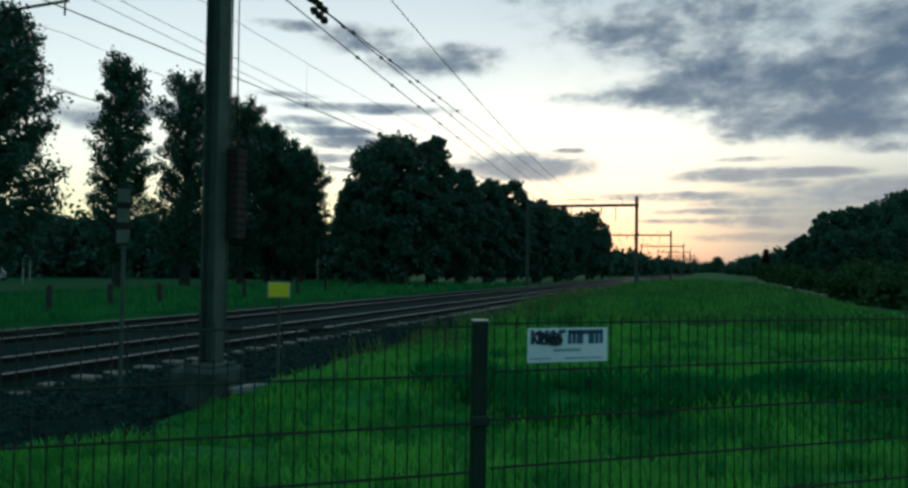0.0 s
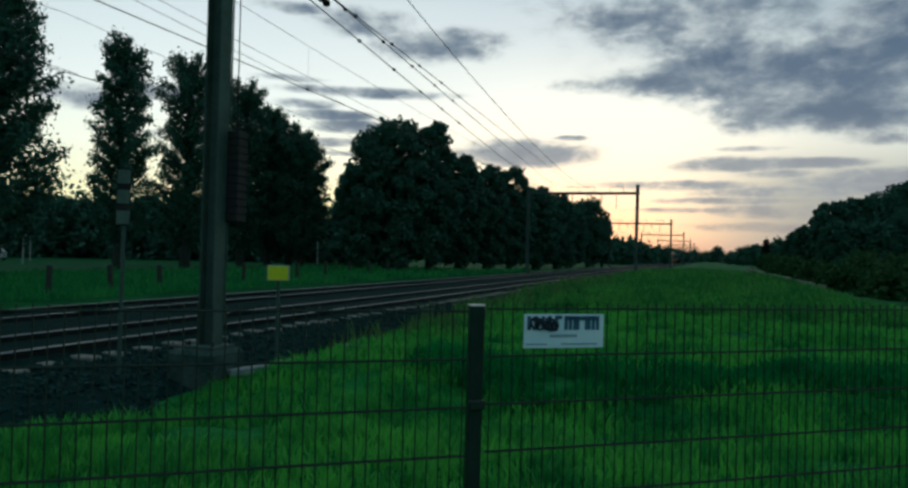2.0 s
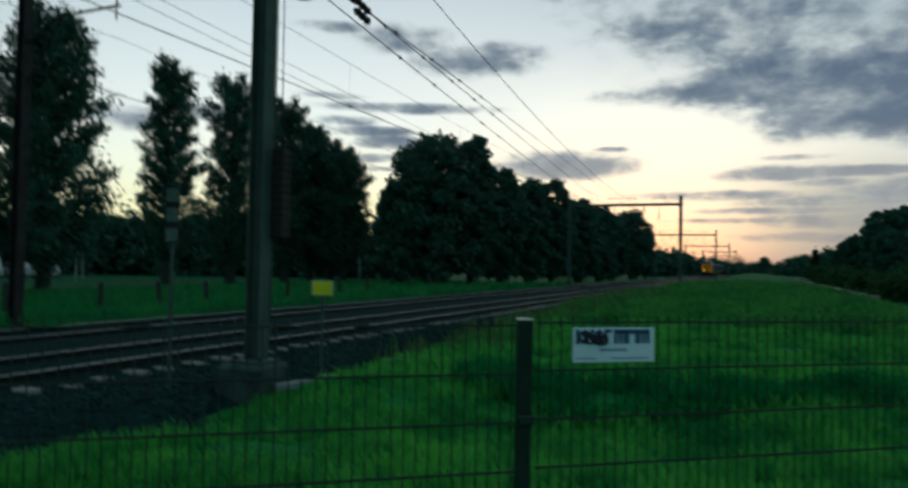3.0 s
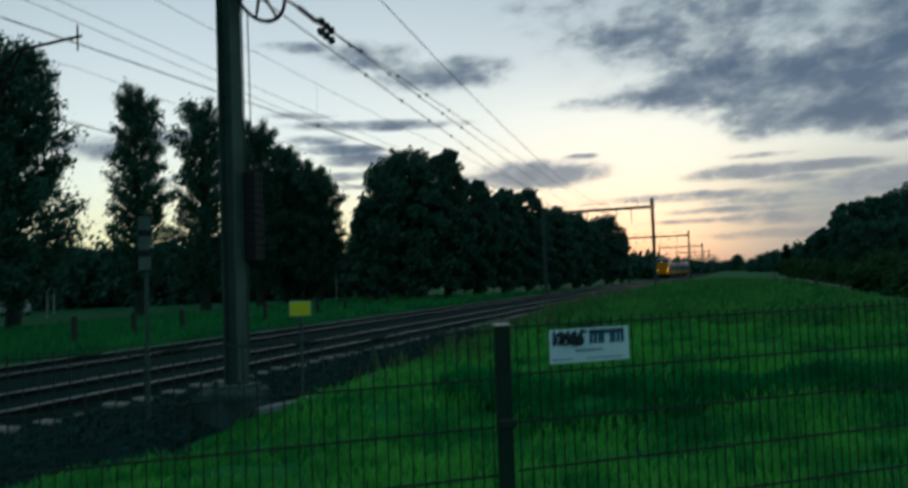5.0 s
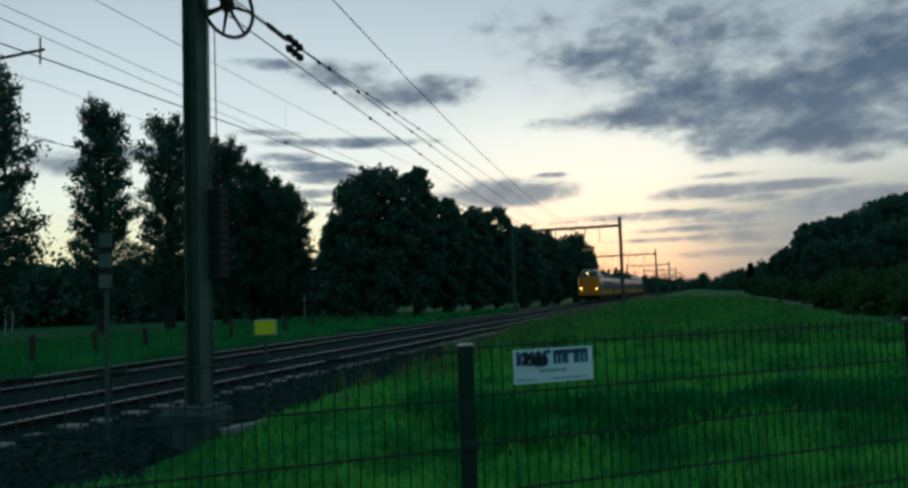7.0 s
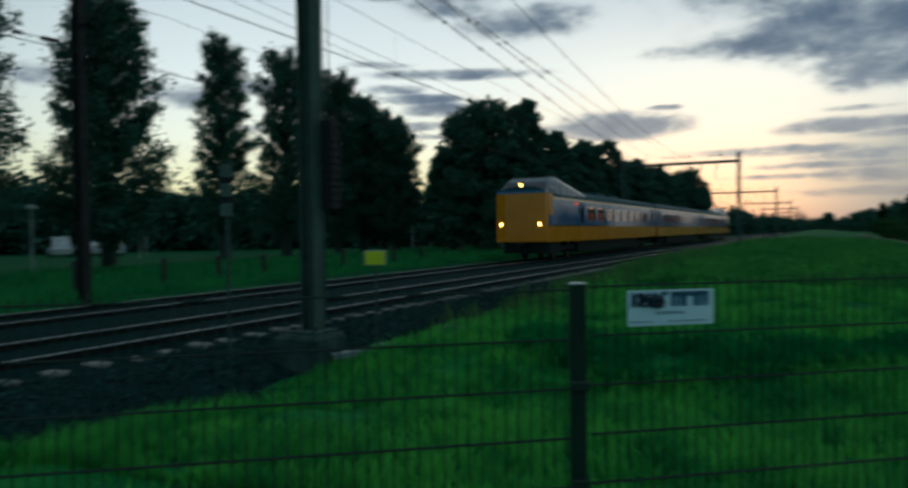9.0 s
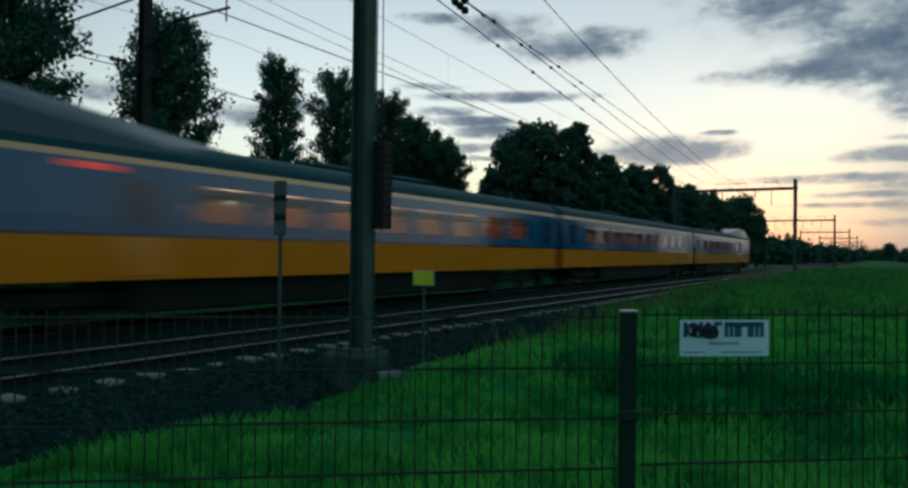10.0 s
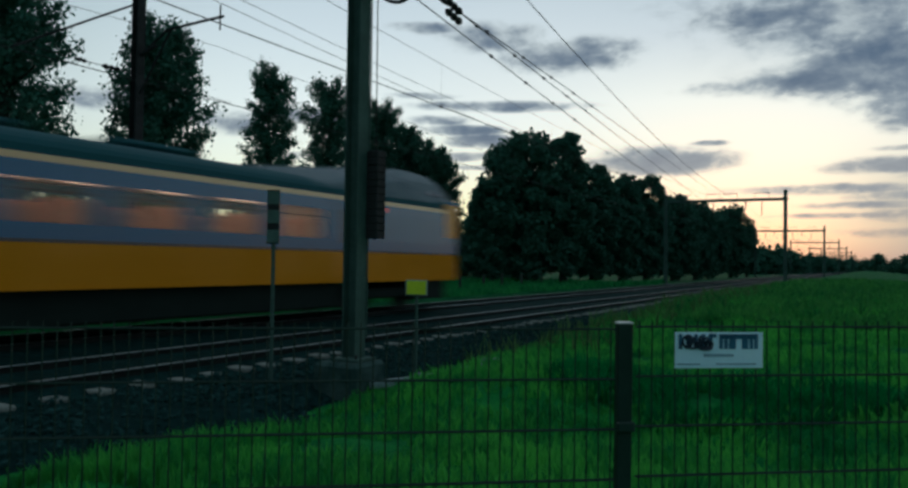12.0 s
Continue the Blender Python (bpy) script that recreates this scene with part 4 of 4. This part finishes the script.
def street_lamp(x, y, h):
    root = empty("street_lamp", pose(x, y, ground_height(x, y) - 0.1), "pale low street lamp post in the grass", "street lamp", "street lamps")
    part("pole", tubed([(0, 0, 0), (0, 0, 0.9), (0, 0, h)], [0.075, 0.06, 0.045], 8), M["pale_paint"], root)
    part("head", tubed([(0, 0, h), (0, 0, h + 0.06), (0, 0, h + 0.2), (0, 0, h + 0.26)], [0.06, 0.26, 0.22, 0.04], 12), M["pale_paint"], root)


for args in ((-33.6, 23.0, 3.2), (-43.3, 77.0, 3.4), (-59.6, 52.6, 3.1), (-50.0, 43.5, 2.2)):
    street_lamp(*args)


def verge_kerb():
    """Pale edging stones of a path beside the grass strip."""
    root = empty("path_edging", pose(0, 0, 0), "short pale concrete edging stones along the grass", "edging", kind="structure")
    me = mesh_of("edging_stone", boxed(-0.14, -0.5, -0.3, 0.14, 0.5, 0.20, 0.02), M["sleeper"])
    rng = random.Random(8)
    for i in range(64):
        y = 40 + i * 1.35
        if rng.random() < 0.35:
            continue
        share("edging_stone", me, pose(5.3 + rng.uniform(-0.05, 0.05), y, ground_height(5.3, y) + 0.16, 0, 0, rng.uniform(-2, 2)), root)


verge_kerb()


def trough_lids():
    """Concrete lids of a cable trough, half sunk where the grass meets the ballast."""
    lid = mesh_of("trough_lid", boxed(-0.17, -0.30, -0.10, 0.17, 0.30, 0.0, 0.015), M["lid"])
    rng = random.Random(12)
    for i in range(6):
        f = i / 5
        x, y = -6.10 + 0.82 * f + rng.uniform(-0.04, 0.04), 8.95 + 2.0 * f
        ob = new("trough_lid", lid)
        ob.matrix_basis = pose(x, y, max(ground_height(x, y), -0.30) + 0.09 + rng.uniform(-0.02, 0.02), rng.uniform(-5, 5), rng.uniform(-7, 3), -22 + rng.uniform(-8, 8))
        tagged(ob, "pale concrete cable trough lid sunk in the grass edge", "concrete slab", "trough lids")


trough_lids()


# ---------------------------------------------------------------- mesh fence with its plate
FENCE_AT, FENCE_TURN, PANEL = Vector((-0.933, 3.03, 0.0)), 36.8, 2.52


def mesh_fence():
    root = empty("mesh_fence", pose(*FENCE_AT, 0, 0, FENCE_TURN), "dark green double-bar mesh fence with square posts", "fence")
    post = mesh_of("post", boxed(-0.031, -0.022, -0.3, 0.031, 0.022, 1.245, 0.004), M["coating"])
    cap = mesh_of("post_cap", boxed(-0.033, -0.024, 1.2455, 0.033, 0.024, 1.254, 0.003), M["cap"])
    clampm = mesh_of("clamp", boxed(-0.036, -0.045, -0.02, 0.036, -0.0225, 0.02, 0.005), M["coating"])
    wire = mesh_of("vertical_wire", tubed([(0, 0, 0.02), (0, 0, 1.262)], 0.0032, 5), M["coating"])
    bar = mesh_of("horizontal_bar", tubed([(0.045, 0, 0), (PANEL - 0.045, 0, 0)], 0.004, 5), M["coating"])
    rng = random.Random(2)
    for i in range(-2, 4):
        p = share("post", post, pose(i * PANEL, 0, 0, rng.uniform(-0.4, 0.4), rng.uniform(-0.3, 0.3), 0), root)
        tagged(share("post_cap", cap, pose(0, 0, 0), p), "pale plastic cap")
        for z in (0.435, 0.835):
            share("clamp", clampm, pose(0, 0, z), p)
    for i in range(-2, 3):
        panel = new("mesh_panel")
        panel.parent = root
        panel.matrix_basis = pose(i * PANEL, -0.034, -0.012 if i < 0 else 0.0, 0, rng.uniform(-0.12, 0.12), 0)
        for k in range(7):
            for dy in (-0.0068, 0.0068):
                share("horizontal_bar", bar, pose(0, dy, 1.237 - 0.2 * k), panel)
        if i in (-1, 0, 1):
            for k in range(49):
                share("vertical_wire", wire, pose(0.06 + k * 0.05, rng.uniform(-0.001, 0.001), 0, 0, rng.uniform(-0.1, 0.1), 0), panel)
        else:
            bm = bmesh.new()
            for k in range(49):
                tube(bm, [(0.06 + k * 0.05, 0, 0.02), (0.06 + k * 0.05, 0, 1.262)], 0.0027, 5)
            tagged(part("vertical_wires", bm, M["coating"], panel), kind="stuff")


mesh_fence()


def fence_plate():
    """The maker's plate: blue block bars, scrawled over on one side."""
    w, h = 0.379, 0.146
    root = empty("advert_plate", pose(*FENCE_AT, 0, 0, FENCE_TURN) @ pose(0.200, -0.052, 1.071), "white fence plate with blue lettering, scrawled over with dark paint", "sign")
    part("plate", boxed(0, -0.002, 0, w, 0.002, h, 0.0008), M["sign_white"], root)
    y0, y1 = -0.0042, -0.0024

    def bar(x0, z0, x1, z1, mat="ink", t=0.0155, name="letter_bar"):
        d = Vector((x1 - x0, 0, z1 - z0))
        n = Vector((-d.z, 0, d.x)).normalized() * t / 2
        pts = [(x0 + n.x, z0 + n.z), (x0 - n.x, z0 - n.z), (x1 - n.x, z1 - n.z), (x1 + n.x, z1 + n.z)]
        part(name, prism(bmesh.new(), pts, y0, y1), M[mat], root)

    # blocky lettering strokes in the upper band
    z0, z1 = 0.078, 0.138
    for x in (0.022, 0.055, 0.088, 0.120):
        bar(x, z0, x, z1)
    bar(0.15, z0, 0.15, z1), bar(0.144, z1 - 0.006, 0.176, z1 - 0.006)
    for x0, bars in ((0.196, 3), (0.252, 2), (0.306, 3)):
        for i in range(bars):
            x = x0 + 0.042 * i / (bars - 1)
            bar(x, z0, x, z1)
        bar(x0 - 0.006, z1 - 0.010, x0 + 0.048, z1 - 0.010, t=0.019)
    # smaller lines
    for i in range(9):
        bar(0.122 + i * 0.0145, 0.052, 0.132 + i * 0.0145, 0.052, "small_ink", 0.012, "small_bar")
    for i in range(7):
        bar(0.012 + i * 0.014, 0.017, 0.022 + i * 0.014, 0.017, "small_ink", 0.006, "small_bar")
    for i in range(12):
        bar(0.176 + i * 0.0145, 0.017, 0.187 + i * 0.0145, 0.017, "small_ink", 0.006, "small_bar")
    # scrawl
    for k, (cx, cz, r) in enumerate(((0.052, 0.106, 0.028), (0.074, 0.100, 0.024), (0.124, 0.102, 0.031), (0.112, 0.098, 0.022), (0.140, 0.096, 0.020))):
        turns = [0.42 * i for i in range(22)]
        pts = [(cx + r * (1 - 0.03 * i) * math.cos(a + k), -0.006 - 0.0005 * k, cz + r * (1 - 0.02 * i) * math.sin(a + k)) for i, a in enumerate(turns)]
        part("scrawl_stroke", tubed(pts, 0.0048, 5), M["scrawl"], root)
    pts = [(0.020 + 0.011 * i, -0.0068, 0.082 + 0.030 * (i % 2)) for i in range(12)]
    part("scrawl_stroke", tubed(pts, 0.0042, 5), M["scrawl"], root)


fence_plate()


# ---------------------------------------------------------------- the train
SIDE_Z = dict(low=0.92, waist=1.72, win0=2.06, win1=2.79, band=3.08, gutter=3.20, roof=3.74)


def half_width(z):
    return 1.41 - 0.05 * max(0, (z - 1.7) / 1.5) ** 2 - 0.06 * max(0, (1.2 - z) / 0.4) ** 2


def slab(s, z0, z1, y0, y1, thick=0.07):
    """One side wall (s: -1 or 1) between two heights."""
    a, b = half_width(z0), half_width(z1)
    return prism(bmesh.new(), [(s * a, z0), (s * b, z1), (s * (b - thick), z1), (s * (a - thick), z0)], y0, y1)


def cab_end(coach, front, flip):
    """The raised driving cab; front: its outermost y; flip: +1 where the coach runs towards larger y."""
    def P(x, y, z):
        return (x, front + flip * y, z)

    # nose: flat door end with chamfered corners
    nose = hull([P(sx * w, y, z) for sx in (-1, 1) for z in (0.95, 3.36) for w, y in ((0.80, 0.0), (1.30, 0.10), (1.40, 0.32), (1.40, 1.0))])
    n = part("nose", nose, M["t_yellow"], coach, "yellow flat-fronted nose")
    part("end_door", boxed(-0.42, min(front - flip * 0.02, front - flip * 0.004), 1.1, 0.42, max(front - flip * 0.02, front - flip * 0.004), 3.2, 0.004), M["t_yellow"], n)
    part("coupler", tubed([P(0, 0.3, 0.78), P(0, -0.45, 0.78)], 0.14, 10), M["t_under"], coach)
    part("skirt", hull([P(sx * w, y, z) for sx in (-1, 1) for z in (0.35, 0.94) for w, y in ((0.9, 0.25), (1.25, 0.8), (1.25, 2.6))]), M["t_under"], coach)
    for sx in (-1, 1):
        part("headlamp", tubed([P(sx * 1.02, 0.14, 1.82), P(sx * 1.02, 0.02, 1.82)], 0.085, 12), M["head_lamp"] if flip > 0 else M["tail_lamp"], n)
        part("vent", hull([P(sx * x, y, z) for z in (3.02, 3.14) for x, y in ((0.72, 0.02), (1.05, 0.115), (0.72, 0.06), (1.05, 0.15))]), M["t_dark"], n)
    # raised cab on the roof
    cab = hull([P(sx * x, y, z) for sx in (-1, 1) for x, y, z in ((1.24, 0.25, 3.37), (1.20, 0.4, 3.52), (1.08, 1.0, 3.98), (0.95, 1.5, 4.22), (0.85, 2.9, 4.32), (1.18, 3.0, 3.95), (1.34, 2.5, 3.37), (0.62, 5.2, 4.10), (0.5, 9.0, 3.73), (1.32, 8.0, 3.3))])
    c = part("cab_hood", cab, M["t_hood"], coach, "raised dark blue driving-cab hood", smooth=False)
    ws = hull([P(sx * x, y, z) for sx in (-1, 1) for x, y, z in ((1.19, 0.33, 3.52), (1.06, 0.90, 3.96), (1.17, 0.45, 3.50), (1.02, 1.05, 3.94))])
    part("windscreen", ws, M["t_dark"], c, "dark blue-tinted windscreen")
    for sx in (-1, 1):
        part("side_light", hull([P(sx * x, y, z) for x, y, z in ((1.25, 1.0, 3.6), (1.255, 2.2, 3.6), (1.06, 1.25, 3.95), (1.09, 2.3, 3.95), (1.0, 1.6, 3.7))]), M["t_dark"], c)
    part("brow", hull([P(sx * x, y, z) for sx in (-1, 1) for x, y, z in ((1.30, 0.10, 3.365), (1.30, 0.6, 3.365), (1.28, 0.14, 3.50), (1.28, 0.5, 3.50))]), M["t_blue"], c, "blue band under the windscreen")
    if flip > 0:
        part("top_lamp", tubed([P(-0.15, 0.62, 3.80), P(-0.15, 0.50, 3.80)], 0.065, 10), M["head_lamp"], c)


def coach(root, y0, y1, cab0=False, cab1=False):
    """One coach with real window openings, seats and ceiling lights inside."""
    a, b = y0 + 0.3, y1 - 0.3
    body = part("coach", boxed(-1.3, a, 0.95, 1.3, b, 1.15), M["t_under"], root, "yellow and blue intercity coach")
    for s in (-1, 1):
        part("lower_panel", slab(s, SIDE_Z["low"], SIDE_Z["waist"], a, b), M["t_yellow"], body)
        part("waist_line", slab(s, SIDE_Z["waist"] + 0.001, SIDE_Z["waist"] + 0.06, a, b), M["t_dark"], body)
        part("lower_band", slab(s, SIDE_Z["waist"] + 0.061, SIDE_Z["win0"], a, b), M["t_blue"], body)
        part("upper_band", slab(s, SIDE_Z["win1"], SIDE_Z["band"], a, b), M["t_blue"], body)
        part("gutter_stripe", slab(s, SIDE_Z["band"] + 0.001, SIDE_Z["gutter"], a, b), M["t_stripe"], body)
    prof = []
    for i in range(17):
        t = math.pi * i / 16
        prof.append((math.cos(t) * half_width(3.2), SIDE_Z["gutter"] + 0.001 + (SIDE_Z["roof"] - SIDE_Z["gutter"]) * math.sin(t) ** 0.8))
    part("roof", prism(bmesh.new(), prof, a, b), M["t_roof"], body, "grey curved roof", smooth=False)
    for e in (a, b):
        d = 0.05 if e == a else -0.05
        part("end_wall", boxed(-1.32, min(e, e + d), 1.0, 1.32, max(e, e + d), 3.19), M["t_under"], body)
    part("gangway", boxed(-0.75, b + 0.001, 1.1, 0.75, b + 0.56, 3.2, 0.05), M["t_under"], body) if not cab1 else None
    # windows and the pillars between them
    c0, c1 = (a + (6.7 if cab0 else 2.9)), (b - (6.7 if cab1 else 2.9))
    n = int((c1 - c0) / 1.95)
    step = (c1 - c0) / n
    edges = [a]
    for i in range(n):
        edges += [c0 + i * step + 0.24, c0 + (i + 1) * step - 0.24]
    edges.append(b)
    for i in range(0, len(edges), 2):
        for s in (-1, 1):
            part("window_pillar", slab(s, SIDE_Z["win0"] + 0.001, SIDE_Z["win1"] - 0.001, edges[i], edges[i + 1]), M["t_blue"], body)
    for i in range(1, len(edges) - 1, 2):
        for s in (-1, 1):
            x = s * (half_width(2.4) - 0.045)
            g = part("window", boxed(x - 0.004, edges[i], SIDE_Z["win0"], x + 0.004, edges[i + 1], SIDE_Z["win1"]), M["t_glass"], body)
            g.visible_shadow = False
            part("transom", boxed(x - 0.012 + s * 0.02, edges[i], 2.58, x + 0.012 + s * 0.02, edges[i + 1], 2.61), M["t_dark"], body)
    # interior
    part("ceiling", boxed(-1.25, a + 0.1, 3.0, 1.25, b - 0.1, 3.04), M["t_inner"], body)
    for i in range(n):
        for s in (-1, 1):
            y = c0 + (i + 0.5) * step
            part("ceiling_light", boxed(s * 0.4 - 0.22, y - 0.6, 2.975, s * 0.4 + 0.22, y + 0.6, 2.995), M["t_lamp"], body, "warm lit ceiling strip")
    for y in (c0 - 0.2, c1 + 0.2):
        part("partition", boxed(-1.25, y - 0.03, 1.16, 1.25, y + 0.03, 2.99), M["t_inner"], body)
    k = 0
    y = c0 + 0.6
    while y < c1 - 0.4:
        for s in (-1, 1):
            part("seat", boxed(s * 0.75 - 0.5, y, 1.5, s * 0.75 + 0.5, y + 0.16, 2.36 + 0.18 * (k % 2), 0.05), M["t_seat"], body)
        y += step / 2.0
        k += 1
    # doors near the ends
    for yd in ([] if cab0 else [a + 0.6]) + ([] if cab1 else [b - 1.7]) + ([a + 5.2] if cab0 else []) + ([b - 6.3] if cab1 else []):
        for s in (-1, 1):
            x = s * (half_width(1.8) + 0.004)
            d = part("door", boxed(min(x, x - s * 0.02), yd, 1.78, max(x, x - s * 0.02), yd + 1.1, 3.04, 0.004), M["t_blue"], body)
            part("door_panel", boxed(min(x, x - s * 0.02), yd, 1.0, max(x, x - s * 0.02), yd + 1.1, 1.72, 0.004), M["t_yellow"], d)
            part("door_window", boxed(min(x + s * 0.001, x + s * 0.006), yd + 0.25, 1.95, max(x + s * 0.001, x + s * 0.006), yd + 0.85, 2.8), M["t_dark"], d)
    # running gear
    part("underframe", boxed(-1.15, a + 5.7, 0.26, 1.15, b - 5.7, 0.94, 0.05), M["t_under"], body)
    for yc in (y0 + 3.9, y1 - 3.9):
        bogie = part("bogie", boxed(-1.1, yc - 1.7, 0.42, 1.1, yc + 1.7, 0.72, 0.06), M["t_under"], root)
        for dy in (-1.25, 1.25):
            for s in (-1, 1):
                part("wheel", tubed([(s * 0.70, yc + dy, 0.46), (s * 0.83, yc + dy, 0.46)], 0.46, 18), M["dark_steel"], bogie)
        part("air_tank", tubed([(0.95, yc + 2.2, 0.65), (0.95, yc + 3.4, 0.65)], 0.16, 10), M["t_under"], body)
    for yd in ([a + 4.3] if cab0 else []) + ([b - 5.2] if cab1 else []):
        for s in (-1, 1):
            x = s * (half_width(2.95) + 0.004)
            part("destination_display", boxed(min(x, x + s * 0.01), yd, 2.90, max(x, x + s * 0.01), yd + 0.9, 3.02, 0.002), M["display"], body, "small red-lit display")
    if cab0:
        cab_end(body, y0, 1)
    if cab1:
        cab_end(body, y1, -1)


def build_train():
    root = empty("train", pose(FAR, 272.7, 0), "yellow and blue three-car electric intercity train with lit windows", "train")
    coach(root, 0.0, 27.05, cab0=True)
    coach(root, 27.05, 53.55)
    coach(root, 53.55, 80.6, cab1=True)
    # roof gear
    part("pantograph", tubed([(0, 40.0, 3.76), (0, 41.2, 4.5), (0, 40.0, 5.19)], 0.03, 6), M["dark_steel"], root)
    part("pantograph_head", tubed([(-0.75, 40.0, 5.17), (0.75, 40.0, 5.17)], 0.025, 6), M["dark_steel"], root)
    for y in (12.0, 15.5, 36.0, 46.0, 64.0, 68.0):
        part("roof_box", boxed(-0.6, y, 3.70, 0.6, y + 2.0, 3.86, 0.06), M["t_roof"], root)
    return root


train = build_train()


# ---------------------------------------------------------------- grass
def grass_stuff(name, x0, x1, y0, y1, n, h0, h1, seed, mat, label, power=1.6, keep=None):
    """Upright grass blades, thicker near the camera."""
    rng = np.random.default_rng(seed)
    x = rng.uniform(x0, x1, n)
    y = y0 + (y1 - y0) * rng.random(n) ** power
    tuft = np.array([noise.noise((a * 0.9, b * 0.9, 3)) + 0.6 * noise.noise((a * 2.7, b * 2.7, 7)) for a, b in zip(x, y)])
    ok = tuft > -0.45
    if keep is not None:
        ok &= np.array([keep(a, b) for a, b in zip(x, y)])
    x, y, tuft = x[ok], y[ok], tuft[ok]
    z = np.array([ground_height(a, b) for a, b in zip(x, y)]) - 0.01
    n = len(x)
    h = rng.uniform(h0, h1, n) * (0.75 + 0.7 * np.clip(tuft, -0.4, 0.8))
    a = rng.uniform(0, 2 * np.pi, n)
    lean = rng.uniform(0.1, 0.65, n) * h
    b = rng.uniform(0, 2 * np.pi, n)
    w = (0.006 + 0.0012 * y) * rng.uniform(0.7, 1.3, n)
    base = np.stack([x, y, z], 1)
    s = np.stack([np.cos(a) * w, np.sin(a) * w, 0 * w], 1)
    mid = base + np.stack([np.cos(b) * lean * 0.35, np.sin(b) * lean * 0.35, h * 0.6], 1)
    tip = base + np.stack([np.cos(b) * lean, np.sin(b) * lean, h], 1)
    v = np.stack([base - s, base + s, mid + s * 0.7, mid - s * 0.7, tip], 1).reshape(-1, 3)
    i = np.arange(n) * 5
    f = np.concatenate([np.stack([i, i + 1, i + 2], 1), np.stack([i, i + 2, i + 3], 1), np.stack([i + 3, i + 2, i + 4], 1)])
    me = bpy.data.meshes.new(name)
    me.from_pydata(v.tolist(), [], f.tolist())
    me.materials.append(M[mat])
    tagged(new(name, me), label, "grass", kind="stuff")


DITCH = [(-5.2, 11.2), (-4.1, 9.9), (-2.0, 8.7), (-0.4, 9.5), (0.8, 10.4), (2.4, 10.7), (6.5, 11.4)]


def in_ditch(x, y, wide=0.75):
    """Whether a place lies in the strip of grass that is coloured dark as shade."""
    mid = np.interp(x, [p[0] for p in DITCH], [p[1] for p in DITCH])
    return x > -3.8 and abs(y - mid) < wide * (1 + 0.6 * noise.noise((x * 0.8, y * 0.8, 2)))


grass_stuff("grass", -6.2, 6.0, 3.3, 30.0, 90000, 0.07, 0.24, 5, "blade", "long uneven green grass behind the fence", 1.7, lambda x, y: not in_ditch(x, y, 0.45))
grass_stuff("short_grass", -5.0, 7.0, -4.0, 3.4, 16000, 0.05, 0.14, 25, "blade", "short trodden grass before the fence", 1.0)
# taller dark blades added to draw the shaded band along DITCH
grass_stuff("rushes", -3.7, 6.4, 7.4, 12.6, 30000, 0.16, 0.34, 15, "shaded_blade", "taller grass in a strip coloured dark as shade across the field", 1.0, in_ditch)
grass_stuff("ridge_grass", -6.3, 5.0, 18.0, 75.0, 30000, 0.15, 0.45, 6, "ridge", "tall grass on the low ridge beside the ballast", 1.3)
grass_stuff("dry_grass", -6.5, -4.0, 12.0, 40.0, 900, 0.3, 0.6, 7, "dry", "pale dry grass stems at the ballast edge", 1.3)
grass_stuff("meadow_grass", -34.0, -16.2, 6.0, 70.0, 40000, 0.2, 0.5, 9, "meadow", "tall meadow grass beyond the railway", 1.3)

# ---------------------------------------------------------------- sleepers, one by one
sleeper_mesh = mesh_of("sleeper", boxed(-1.28, -0.125, -0.36, 1.28, 0.125, -0.170, 0.02), M["sleeper"])
for cx, root, y0, count in ((NEAR, track_near, -3.0, 150), (FAR, track_far, -3.0, 120)):
    for i in range(count):
        y = y0 + 0.6 * i
        j = random.Random(i * 7 + int(cx * 10))
        s = share("sleeper", sleeper_mesh, pose(cx + j.uniform(-0.03, 0.03), y + j.uniform(-0.02, 0.02), 0.02 + j.uniform(-0.012, 0.008), 0, j.uniform(-0.4, 0.4), j.uniform(-0.8, 0.8)), root)


def motions():
    """The train runs towards the camera at 31.7 m/s and eases off a little as it passes."""
    walk(train, [(t, pose(FAR, 19.1 - 31.7 * (t - 9.5) + slow, 0)) for t, slow in ((0.0, 0.0), (2.0, 0.0), (4.0, 0.0), (6.0, 0.0), (8.0, 0.0), (9.0, 0.0), (10.0, 0.0), (11.0, 0.55), (12.0, 1.6))])


motions()
